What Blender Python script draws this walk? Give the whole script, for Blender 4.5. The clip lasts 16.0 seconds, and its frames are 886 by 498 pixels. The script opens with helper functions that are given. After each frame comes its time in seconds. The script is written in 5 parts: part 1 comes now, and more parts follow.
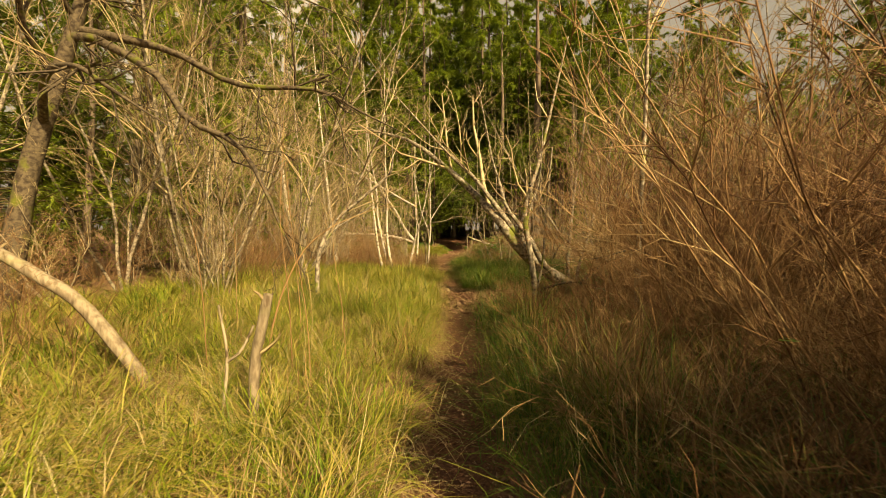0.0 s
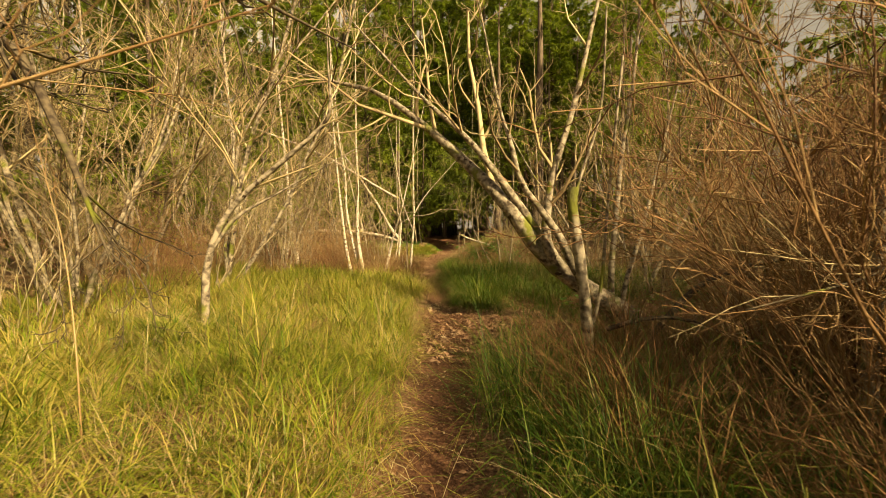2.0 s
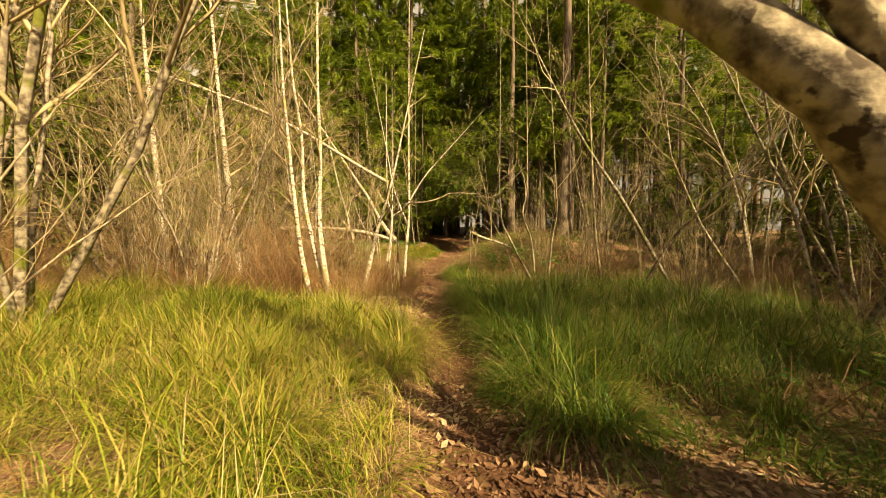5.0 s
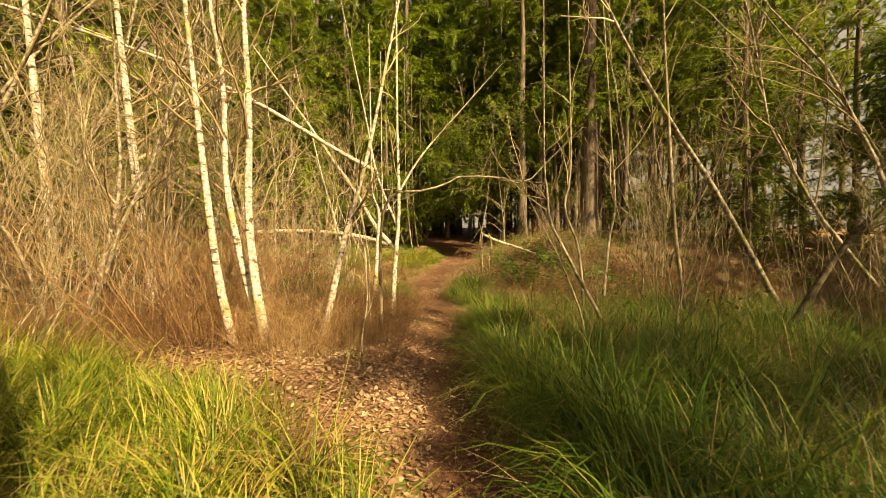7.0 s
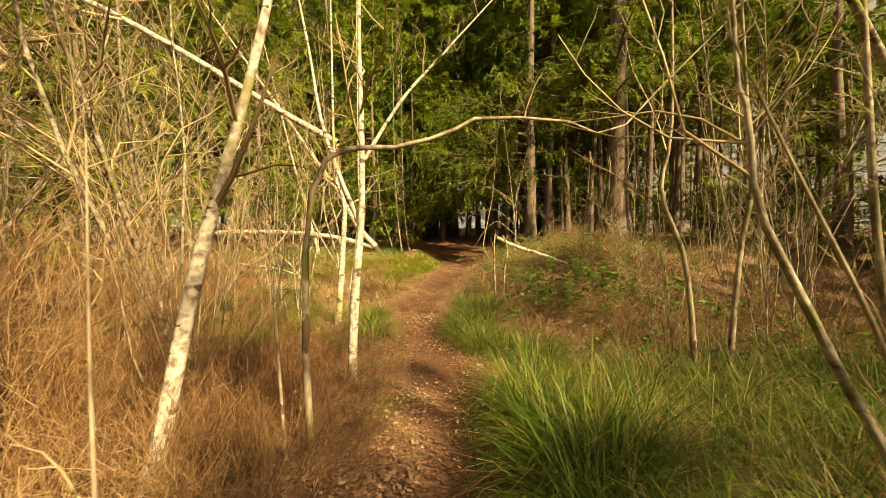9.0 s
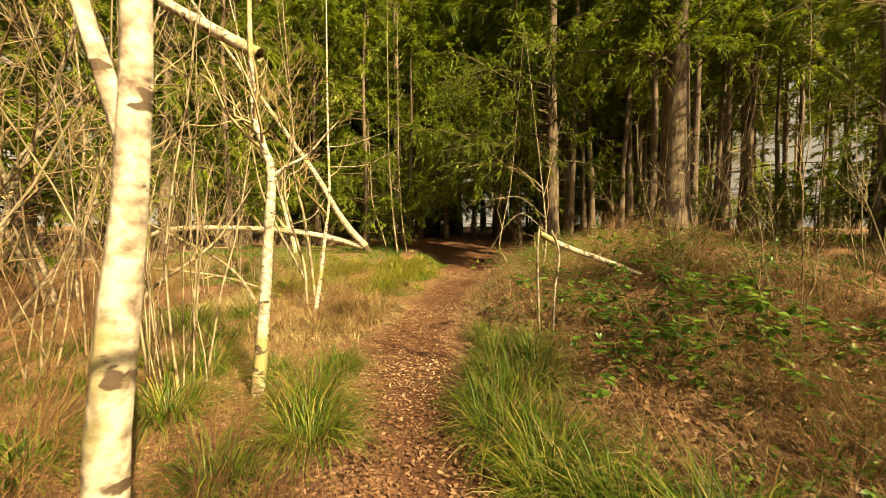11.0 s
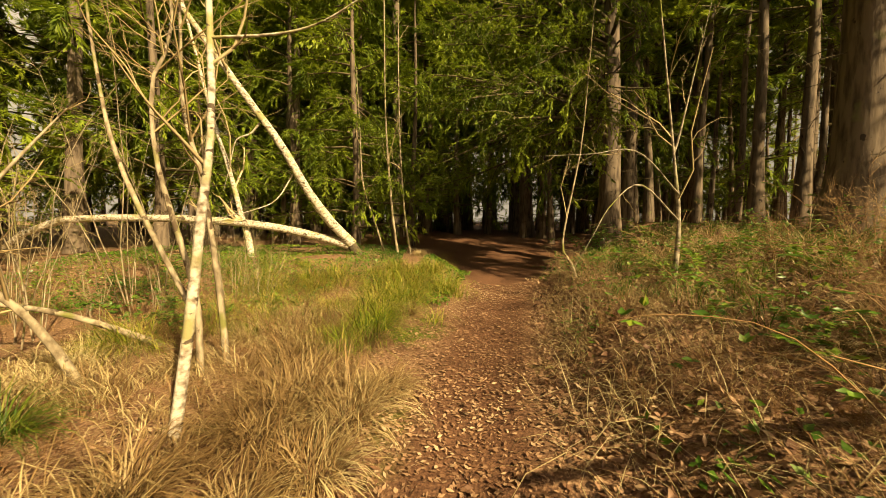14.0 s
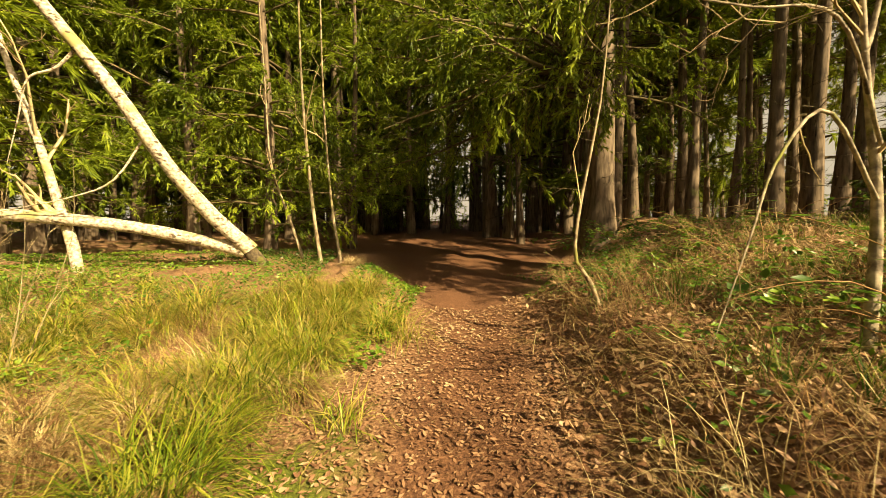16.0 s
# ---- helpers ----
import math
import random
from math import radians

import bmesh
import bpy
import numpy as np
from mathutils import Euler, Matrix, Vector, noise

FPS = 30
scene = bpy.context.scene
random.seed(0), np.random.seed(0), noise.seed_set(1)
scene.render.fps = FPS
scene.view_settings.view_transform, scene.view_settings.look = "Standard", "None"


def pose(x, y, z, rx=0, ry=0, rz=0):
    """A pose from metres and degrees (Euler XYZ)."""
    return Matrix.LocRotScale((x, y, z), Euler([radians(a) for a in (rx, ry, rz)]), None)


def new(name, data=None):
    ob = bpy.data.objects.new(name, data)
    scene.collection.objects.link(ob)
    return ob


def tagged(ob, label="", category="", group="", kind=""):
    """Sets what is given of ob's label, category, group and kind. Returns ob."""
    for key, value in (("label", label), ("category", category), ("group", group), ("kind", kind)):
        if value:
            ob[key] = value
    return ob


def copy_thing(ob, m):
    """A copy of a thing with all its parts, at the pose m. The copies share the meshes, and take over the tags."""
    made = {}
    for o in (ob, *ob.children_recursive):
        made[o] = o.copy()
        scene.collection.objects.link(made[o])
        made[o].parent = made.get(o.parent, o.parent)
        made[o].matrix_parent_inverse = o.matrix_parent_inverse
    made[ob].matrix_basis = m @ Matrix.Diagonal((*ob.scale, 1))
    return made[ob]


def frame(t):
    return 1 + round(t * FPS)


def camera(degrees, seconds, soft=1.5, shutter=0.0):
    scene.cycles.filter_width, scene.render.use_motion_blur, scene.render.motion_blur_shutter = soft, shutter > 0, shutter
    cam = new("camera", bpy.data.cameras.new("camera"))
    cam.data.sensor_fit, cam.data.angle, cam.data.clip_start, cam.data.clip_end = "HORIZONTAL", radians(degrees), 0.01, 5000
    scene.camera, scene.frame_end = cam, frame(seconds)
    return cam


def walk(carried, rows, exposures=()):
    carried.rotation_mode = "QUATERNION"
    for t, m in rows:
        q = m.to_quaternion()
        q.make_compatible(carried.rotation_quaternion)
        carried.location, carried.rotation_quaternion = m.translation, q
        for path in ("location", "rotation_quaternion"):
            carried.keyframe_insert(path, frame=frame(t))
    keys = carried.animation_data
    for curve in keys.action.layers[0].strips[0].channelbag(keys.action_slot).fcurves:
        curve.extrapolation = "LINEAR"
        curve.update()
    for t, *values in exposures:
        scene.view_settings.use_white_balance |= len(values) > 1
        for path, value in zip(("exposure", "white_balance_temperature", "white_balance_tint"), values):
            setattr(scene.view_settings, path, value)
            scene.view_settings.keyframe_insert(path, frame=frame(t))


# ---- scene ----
# ---- camera ----
PATH = [
    (0.0, 0.000, 0.000, 1.420, 88.30, 0.00, 0.00),
    (0.5, -0.025, 0.786, 1.372, 88.10, -0.30, -0.30),
    (1.0, 0.050, 1.574, 1.367, 87.90, 0.00, -1.00),
    (1.5, 0.161, 2.312, 1.358, 87.90, -0.20, -1.10),
    (2.0, 0.223, 3.031, 1.355, 88.20, -0.40, -1.30),
    (2.5, 0.242, 3.695, 1.372, 88.20, -0.60, -1.10),
    (3.0, 0.149, 4.433, 1.350, 88.20, -0.90, -1.40),
    (3.5, 0.118, 5.172, 1.372, 88.00, -0.90, -1.50),
    (4.0, 0.081, 5.865, 1.320, 88.10, -0.90, -1.60),
    (6.5, 0.060, 9.500, 1.400, 88.00, 0.00, -1.40),
    (7.0, 0.046, 10.212, 1.434, 88.20, 0.10, -1.50),
    (7.5, 0.027, 10.883, 1.499, 88.40, 0.10, -1.60),
    (8.0, 0.010, 11.620, 1.524, 88.20, 0.20, -1.50),
    (8.5, 0.043, 12.360, 1.544, 88.40, 0.30, -2.00),
    (9.0, 0.080, 13.076, 1.498, 88.30, 0.10, -2.40),
    (11.5, 0.100, 16.500, 1.460, 88.10, -0.10, -1.90),
    (12.0, 0.062, 17.128, 1.458, 88.00, 0.00, -1.40),
    (12.5, 0.011, 17.740, 1.487, 88.00, -0.20, -1.40),
    (13.0, -0.094, 18.407, 1.471, 87.80, -0.20, -1.30),
    (13.5, -0.155, 19.080, 1.462, 87.70, 0.00, -1.60),
    (14.0, -0.229, 19.733, 1.428, 87.60, -0.10, -2.00),
    (14.5, -0.220, 20.434, 1.404, 87.60, 0.20, -3.40),
    (15.0, -0.140, 21.083, 1.426, 87.60, 0.30, -5.10),
    (15.5, -0.046, 21.744, 1.435, 87.50, 0.20, -7.90),
    (16.0, 0.127, 22.383, 1.432, 87.50, 0.30, -8.80),
]
cam = camera(102.3, 16.0, soft=0.6, shutter=0.12)
walk(cam, [(t, pose(*p)) for t, *p in PATH], exposures=[(0.0, 0.88, 9300, 8), (3.5, 1.0, 9300, 8), (6.5, 1.22, 9300, 8), (7.6, 1.12, 9300, 8), (9.0, 1.27, 9300, 8), (11.5, 1.28, 9300, 7), (13.0, 1.28, 9300, 7), (14.2, 0.95, 9300, 7), (15.0, 1.1, 9300, 7), (16.0, 1.42, 9300, 6)])

# ---- world and sun ----
SUN_AZ, SUN_EL = radians(140), radians(38)          # clockwise from +y, above the horizon
world = bpy.data.worlds.new("sky")
scene.world = world
world.use_nodes = True
wn = world.node_tree.nodes
sky = wn.new("ShaderNodeTexSky")
sky.sky_type, sky.sun_disc = "NISHITA", False
sky.sun_elevation, sky.sun_rotation = SUN_EL, SUN_AZ
sky.dust_density, sky.air_density, sky.ozone_density = 7.0, 1.0, 0.5
world.node_tree.links.new(sky.outputs[0], wn["Background"].inputs["Color"])
wn["Background"].inputs["Strength"].default_value = 0.05
sun = new("sun", bpy.data.lights.new("sun", "SUN"))
sun.data.energy, sun.data.angle, sun.data.color = 5.0, radians(0.7), (1.0, 0.88, 0.66)
to_sun = Vector((math.sin(SUN_AZ) * math.cos(SUN_EL), math.cos(SUN_AZ) * math.cos(SUN_EL), math.sin(SUN_EL)))
sun.rotation_euler = to_sun.to_track_quat("Z", "Y").to_euler()


# ---- materials ----
def material(name, tint, rough=0.8, by="island", scale=6.0, bump=0.3, spread=(), leaf=0.0, coat=0.0):
    """Ramp of colours over a random number (per island or object) and two scales of noise, with bump; leaf: share of light that shines through."""
    m = bpy.data.materials.new(name)
    m.use_nodes = True
    t, b = m.node_tree, m.node_tree.nodes["Principled BSDF"]
    add = t.nodes.new
    pos = add("ShaderNodeTexCoord").outputs["Object"] if by == "object" else add("ShaderNodeNewGeometry").outputs["Position"]
    big, fine = add("ShaderNodeTexNoise"), add("ShaderNodeTexNoise")
    big.inputs["Scale"].default_value, fine.inputs["Scale"].default_value = scale * 0.12, scale * 5
    fine.inputs["Detail"].default_value = 6
    for n in (big, fine):
        t.links.new(pos, n.inputs["Vector"])
    if by == "island":
        rnd = add("ShaderNodeNewGeometry").outputs["Random Per Island"]
    else:
        rnd = add("ShaderNodeObjectInfo").outputs["Random"]
    def calc(op, a, c):
        n = add("ShaderNodeMath")
        n.operation = op
        for k, val in ((0, a), (1, c)):
            if isinstance(val, (int, float)):
                n.inputs[k].default_value = val
            else:
                t.links.new(val, n.inputs[k])
        return n.outputs[0]
    wr, wb, wf = spread or ((0.55, 0.55, 0.15) if by == "island" else (0.25, 0.35, 0.6))
    mix = calc("ADD", calc("MULTIPLY", rnd, wr), calc("MULTIPLY", calc("SUBTRACT", big.outputs[0], 0.5), wb * 2.4))
    mix = calc("ADD", mix, calc("MULTIPLY", calc("SUBTRACT", fine.outputs[0], 0.5), wf * 1.6))
    mix = calc("ADD", mix, 0.5 - wr / 2)
    ramp = add("ShaderNodeValToRGB")
    el = ramp.color_ramp.elements
    while len(el) < len(tint):
        el.new(0.5)
    for k, c in enumerate(tint):
        el[k].position, el[k].color = k / max(1, len(tint) - 1), (c[0], c[1], c[2] * 0.78, 1)
    t.links.new(mix, ramp.inputs[0])
    t.links.new(ramp.outputs[0], b.inputs["Base Color"])
    b.inputs["Roughness"].default_value = rough
    b.inputs["Specular IOR Level"].default_value = 0.3 + coat
    if bump:
        bp = add("ShaderNodeBump")
        bp.inputs["Strength"].default_value, bp.inputs["Distance"].default_value = bump, 0.02
        t.links.new(fine.outputs[0], bp.inputs["Height"])
        t.links.new(bp.outputs[0], b.inputs["Normal"])
    if leaf:
        tr, ms = add("ShaderNodeBsdfTranslucent"), add("ShaderNodeMixShader")
        t.links.new(ramp.outputs[0], tr.inputs["Color"])
        ms.inputs[0].default_value = leaf
        t.links.new(b.outputs[0], ms.inputs[1])
        t.links.new(tr.outputs[0], ms.inputs[2])
        t.links.new(ms.outputs[0], t.nodes["Material Output"].inputs["Surface"])
    return m


def bark(name, light, dark, moss=(0.13, 0.15, 0.02), bands=9.0, cover=0.55, mossy=0.62, bump=0.6, stretch=(1, 1, 1), scar=0.66, soot=(0.05, 0.035, 0.025)):
    """Bark with dark marks, stretched as told, and patches of moss or lichen."""
    m = bpy.data.materials.new(name)
    m.use_nodes = True
    t, b = m.node_tree, m.node_tree.nodes["Principled BSDF"]
    add = t.nodes.new
    pos = add("ShaderNodeNewGeometry").outputs["Position"]
    mp = add("ShaderNodeMapping")
    mp.inputs["Scale"].default_value = stretch
    t.links.new(pos, mp.inputs["Vector"])
    def noise_at(src, sc, detail):
        n = add("ShaderNodeTexNoise")
        n.inputs["Scale"].default_value, n.inputs["Detail"].default_value = sc, detail
        t.links.new(src, n.inputs["Vector"])
        return n.outputs[0]
    def ramp(src, stops):
        r = add("ShaderNodeValToRGB")
        while len(r.color_ramp.elements) < len(stops):
            r.color_ramp.elements.new(0.5)
        for e, (p, c) in zip(r.color_ramp.elements, stops):
            e.position, e.color = p, (*c, 1)
        t.links.new(src, r.inputs[0])
        return r.outputs[0]
    mark = noise_at(mp.outputs[0], bands, 5)
    base = ramp(mark, [(cover - 0.22, dark), (cover - 0.06, tuple(0.5 * (p + q) for p, q in zip(light, dark))), (cover + 0.06, light)])
    green = ramp(noise_at(pos, 2.6, 4), [(mossy, (0, 0, 0)), (mossy + 0.1, (1, 1, 1))])
    mx = add("ShaderNodeMix")
    mx.data_type = "RGBA"
    t.links.new(green, mx.inputs["Factor"])
    t.links.new(base, mx.inputs["A"])
    mx.inputs["B"].default_value = (*moss, 1)
    flat = add("ShaderNodeMapping")
    flat.inputs["Scale"].default_value = (1, 1, 1.9 if stretch[2] > 1 else 0.7)
    t.links.new(pos, flat.inputs["Vector"])
    black = ramp(noise_at(flat.outputs[0], 7.5, 7), [(scar, (0, 0, 0)), (scar + 0.035, (1, 1, 1))])
    my = add("ShaderNodeMix")
    my.data_type = "RGBA"
    t.links.new(black, my.inputs["Factor"])
    t.links.new(mx.outputs["Result"], my.inputs["A"])
    my.inputs["B"].default_value = (*soot, 1)
    t.links.new(my.outputs["Result"], b.inputs["Base Color"])
    b.inputs["Roughness"].default_value, b.inputs["Specular IOR Level"].default_value = 0.85, 0.25
    bp = add("ShaderNodeBump")
    bp.inputs["Strength"].default_value, bp.inputs["Distance"].default_value = bump, 0.015
    t.links.new(mark, bp.inputs["Height"])
    t.links.new(bp.outputs[0], b.inputs["Normal"])
    return m


GRASS = material("grass_blade", [(0.05, 0.09, 0.012), (0.125, 0.19, 0.021), (0.26, 0.29, 0.042), (0.44, 0.37, 0.12), (0.42, 0.28, 0.125)], 0.5, leaf=0.3, bump=0, scale=3, spread=(0.85, 0.35, 0.1))
GREEN_GRASS = material("green_grass_blade", [(0.03, 0.075, 0.012), (0.06, 0.125, 0.018), (0.13, 0.185, 0.028), (0.33, 0.28, 0.09)], 0.5, leaf=0.3, bump=0, scale=3, spread=(0.85, 0.35, 0.1))
STRAW = material("dead_grass_blade", [(0.12, 0.065, 0.035), (0.28, 0.175, 0.095), (0.50, 0.40, 0.26), (0.68, 0.58, 0.43)], 0.6, leaf=0.2, bump=0, scale=3)
BRACKEN = material("dead_bracken", [(0.06, 0.025, 0.013), (0.17, 0.08, 0.04), (0.30, 0.165, 0.085), (0.45, 0.32, 0.19)], 0.75, leaf=0.15, bump=0, scale=3)
LITTER = material("fallen_leaf", [(0.06, 0.03, 0.022), (0.19, 0.095, 0.066), (0.37, 0.225, 0.165), (0.66, 0.51, 0.41)], 0.55, leaf=0.1, bump=0, scale=4)
HERB = material("green_leaf", [(0.035, 0.09, 0.015), (0.07, 0.16, 0.025), (0.14, 0.25, 0.04), (0.30, 0.33, 0.06)], 0.4, leaf=0.3, bump=0, scale=4, coat=0.2)
NEEDLE = material("fir_needle", [(0.05, 0.085, 0.016), (0.13, 0.19, 0.03), (0.235, 0.30, 0.042), (0.36, 0.42, 0.066)], 0.5, leaf=0.42, bump=0, scale=5, spread=(0.5, 0.7, 0.1))
TWIG = material("twig_bark", [(0.07, 0.045, 0.028), (0.22, 0.155, 0.10), (0.42, 0.325, 0.22), (0.60, 0.50, 0.37)], 0.8, bump=0, scale=4)
RED_TWIG = material("red_twig_bark", [(0.05, 0.024, 0.014), (0.16, 0.08, 0.045), (0.31, 0.18, 0.10), (0.48, 0.36, 0.24)], 0.8, bump=0, scale=4)
STEM = material("dead_stem", [(0.10, 0.06, 0.035), (0.22, 0.145, 0.085), (0.38, 0.28, 0.175), (0.55, 0.44, 0.30)], 0.8, bump=0, scale=4)
PALE = bark("pale_stem_bark", (0.38, 0.31, 0.205), (0.12, 0.085, 0.05), (0.17, 0.165, 0.05), bands=14, cover=0.52, mossy=0.56, stretch=(1, 1, 0.5), scar=0.60, soot=(0.09, 0.06, 0.035))
BIRCH = bark("birch_bark", (0.62, 0.55, 0.43), (0.17, 0.12, 0.08), (0.33, 0.29, 0.13), bands=17, cover=0.52, mossy=0.55, stretch=(1.2, 1.2, 1.4), scar=0.60, soot=(0.10, 0.07, 0.045))
ALDER = bark("lichened_bark", (0.39, 0.33, 0.235), (0.07, 0.05, 0.033), (0.15, 0.16, 0.03), bands=14, cover=0.54, mossy=0.56, bump=0.9, scar=0.625, soot=(0.06, 0.042, 0.026))
DRIFT = bark("weathered_wood", (0.30, 0.24, 0.155), (0.12, 0.085, 0.05), (0.30, 0.27, 0.14), bands=26, cover=0.52, mossy=0.62, stretch=(1, 1, 0.3))
MOSSY = bark("mossy_bark", (0.13, 0.10, 0.06), (0.04, 0.028, 0.018), (0.12, 0.13, 0.02), bands=16, cover=0.54, mossy=0.585)
BOUGH = material("fir_twig_bark", [(0.035, 0.026, 0.016), (0.075, 0.055, 0.034), (0.13, 0.10, 0.065), (0.21, 0.17, 0.12)], 0.85, bump=0, scale=4)
FIR = bark("fir_bark", (0.175, 0.13, 0.09), (0.05, 0.034, 0.023), (0.16, 0.16, 0.07), bands=12, cover=0.5, mossy=0.64, bump=1.0, stretch=(1, 1, 0.18))


def ground_material():
    m = bpy.data.materials.new("forest_floor")
    m.use_nodes = True
    t, b = m.node_tree, m.node_tree.nodes["Principled BSDF"]
    add = t.nodes.new
    pos = add("ShaderNodeNewGeometry").outputs["Position"]
    def noise_at(sc, detail):
        n = add("ShaderNodeTexNoise")
        n.inputs["Scale"].default_value, n.inputs["Detail"].default_value, n.inputs["Roughness"].default_value = sc, detail, 0.65
        t.links.new(pos, n.inputs["Vector"])
        return n.outputs[0]
    def ramp(src, stops):
        r = add("ShaderNodeValToRGB")
        while len(r.color_ramp.elements) < len(stops):
            r.color_ramp.elements.new(0.5)
        for e, (p, c) in zip(r.color_ramp.elements, stops):
            e.position, e.color = p, (*c, 1)
        t.links.new(src, r.inputs[0])
        return r.outputs[0]
    def mix(fac, a, c):
        n = add("ShaderNodeMix")
        n.data_type = "RGBA"
        t.links.new(fac, n.inputs["Factor"])
        t.links.new(a, n.inputs["A"])
        t.links.new(c, n.inputs["B"])
        return n.outputs["Result"]
    fine = noise_at(38, 8)
    litter = ramp(fine, [(0.3, (0.08, 0.04, 0.024)), (0.5, (0.23, 0.125, 0.07)), (0.66, (0.44, 0.28, 0.16))])
    soil = ramp(fine, [(0.3, (0.055, 0.026, 0.015)), (0.52, (0.14, 0.065, 0.035)), (0.7, (0.25, 0.13, 0.07))])
    moss = ramp(noise_at(60, 4), [(0.3, (0.05, 0.07, 0.012)), (0.7, (0.16, 0.18, 0.03))])
    worn = add("ShaderNodeAttribute")
    worn.attribute_name = "worn"
    patch = ramp(noise_at(1.3, 5), [(0.56, (0, 0, 0)), (0.68, (1, 1, 1))])
    c = mix(worn.outputs["Fac"], mix(patch, litter, moss), soil)
    t.links.new(c, b.inputs["Base Color"])
    b.inputs["Roughness"].default_value, b.inputs["Specular IOR Level"].default_value = 0.9, 0.2
    bp = add("ShaderNodeBump")
    bp.inputs["Strength"].default_value, bp.inputs["Distance"].default_value = 0.9, 0.03
    t.links.new(fine, bp.inputs["Height"])
    t.links.new(bp.outputs[0], b.inputs["Normal"])
    return m


# ---- building blocks ----
rng = np.random.default_rng(11)


def unit(a):
    return a / np.maximum(np.linalg.norm(a, axis=-1, keepdims=True), 1e-9)


class Buf:
    """Vertices, quads and triangles that become one mesh."""
    def __init__(self):
        self.v, self.q, self.t, self.n = [], [], [], 0

    def add(self, v, q=None, t=None):
        v = np.asarray(v, float).reshape(-1, 3)
        if q is not None:
            self.q.append(np.asarray(q).reshape(-1, 4) + self.n)
        if t is not None:
            self.t.append(np.asarray(t).reshape(-1, 3) + self.n)
        self.v.append(v)
        self.n += len(v)

    def mesh(self, name, mat, smooth=True):
        v = np.concatenate(self.v)
        q = np.concatenate(self.q) if self.q else np.zeros((0, 4), int)
        t = np.concatenate(self.t) if self.t else np.zeros((0, 3), int)
        me = bpy.data.meshes.new(name)
        me.vertices.add(len(v))
        me.vertices.foreach_set("co", v.astype(np.float32).ravel())
        loops = np.concatenate([q.ravel(), t.ravel()]).astype(np.int32)
        me.loops.add(len(loops))
        me.loops.foreach_set("vertex_index", loops)
        me.polygons.add(len(q) + len(t))
        me.polygons.foreach_set("loop_start", np.concatenate([np.arange(len(q)) * 4, len(q) * 4 + np.arange(len(t)) * 3]).astype(np.int32))
        if smooth:
            me.polygons.foreach_set("use_smooth", np.ones(len(q) + len(t), bool))
        me.update(calc_edges=True)
        me.materials.append(mat)
        return me


def part(name, buf, mat, parent=None, label="", smooth=True):
    ob = new(name, buf.mesh(name, mat, smooth))
    ob.parent = parent
    return tagged(ob, label)


def thing(name, label, category, group="", at=(0, 0, 0)):
    ob = tagged(new(name), label, category, group)
    ob.location = at
    return ob


def tubes(buf, P, R, k=5):
    """Round limbs along polylines P (m, n, 3) with radii R (m, n)."""
    P, R = np.asarray(P, float), np.asarray(R, float)
    m, n = P.shape[:2]
    T = unit(np.gradient(P, axis=1))
    mean = unit(P[:, -1] - P[:, 0])
    ref = np.where(np.abs(mean[:, 2:3]) > 0.8, [[1.0, 0.13, 0]], [[0.1, 0.07, 1.0]])[:, None]
    u = unit(np.cross(T, ref))
    w = np.cross(T, u)
    a = np.arange(k) * 2 * np.pi / k
    ring = u[:, :, None] * np.cos(a)[:, None] + w[:, :, None] * np.sin(a)[:, None]
    v = P[:, :, None] + ring * R[:, :, None, None]
    i = np.arange(m)[:, None, None] * n * k + np.arange(n - 1)[None, :, None] * k
    j = np.arange(k)[None, None]
    j2 = (j + 1) % k
    q = np.stack([i + j, i + j2, i + k + j2, i + k + j], -1)
    buf.add(v, q)


def curve(pts, n=14):
    """Smooth polyline of n points through control points (Catmull-Rom)."""
    p = np.asarray(pts, float)
    p = np.vstack([2 * p[0] - p[1], p, 2 * p[-1] - p[-2]])
    s = np.linspace(0, len(p) - 3 - 1e-6, n)
    i, f = s.astype(int), (s % 1)[:, None]
    a, b, c, d = p[i], p[i + 1], p[i + 2], p[i + 3]
    return 0.5 * (2 * b + (c - a) * f + (2 * a - 5 * b + 4 * c - d) * f ** 2 + (3 * b - a - 3 * c + d) * f ** 3)


def limb(buf, pts, r0, r1, k=8, n=16, knots=0.12):
    P = curve(pts, n)
    R = np.linspace(r0, r1, n) * (1 + knots * (rng.random(n) - 0.5))
    tubes(buf, P[None], R[None], k)
    return P, R


def grow(start, way, length, n=6, wobble=0.25, up=0.1):
    """Polylines (m, n, 3) that wander from start along way."""
    p, d = np.array(start, float), unit(np.array(way, float))
    step = np.broadcast_to(np.asarray(length, float), len(p))[:, None] / (n - 1)
    out = [p]
    for _ in range(n - 1):
        d = unit(d + rng.normal(0, wobble, d.shape) + np.array([0, 0, up]))
        p = p + d * step
        out.append(p)
    return np.stack(out, 1)


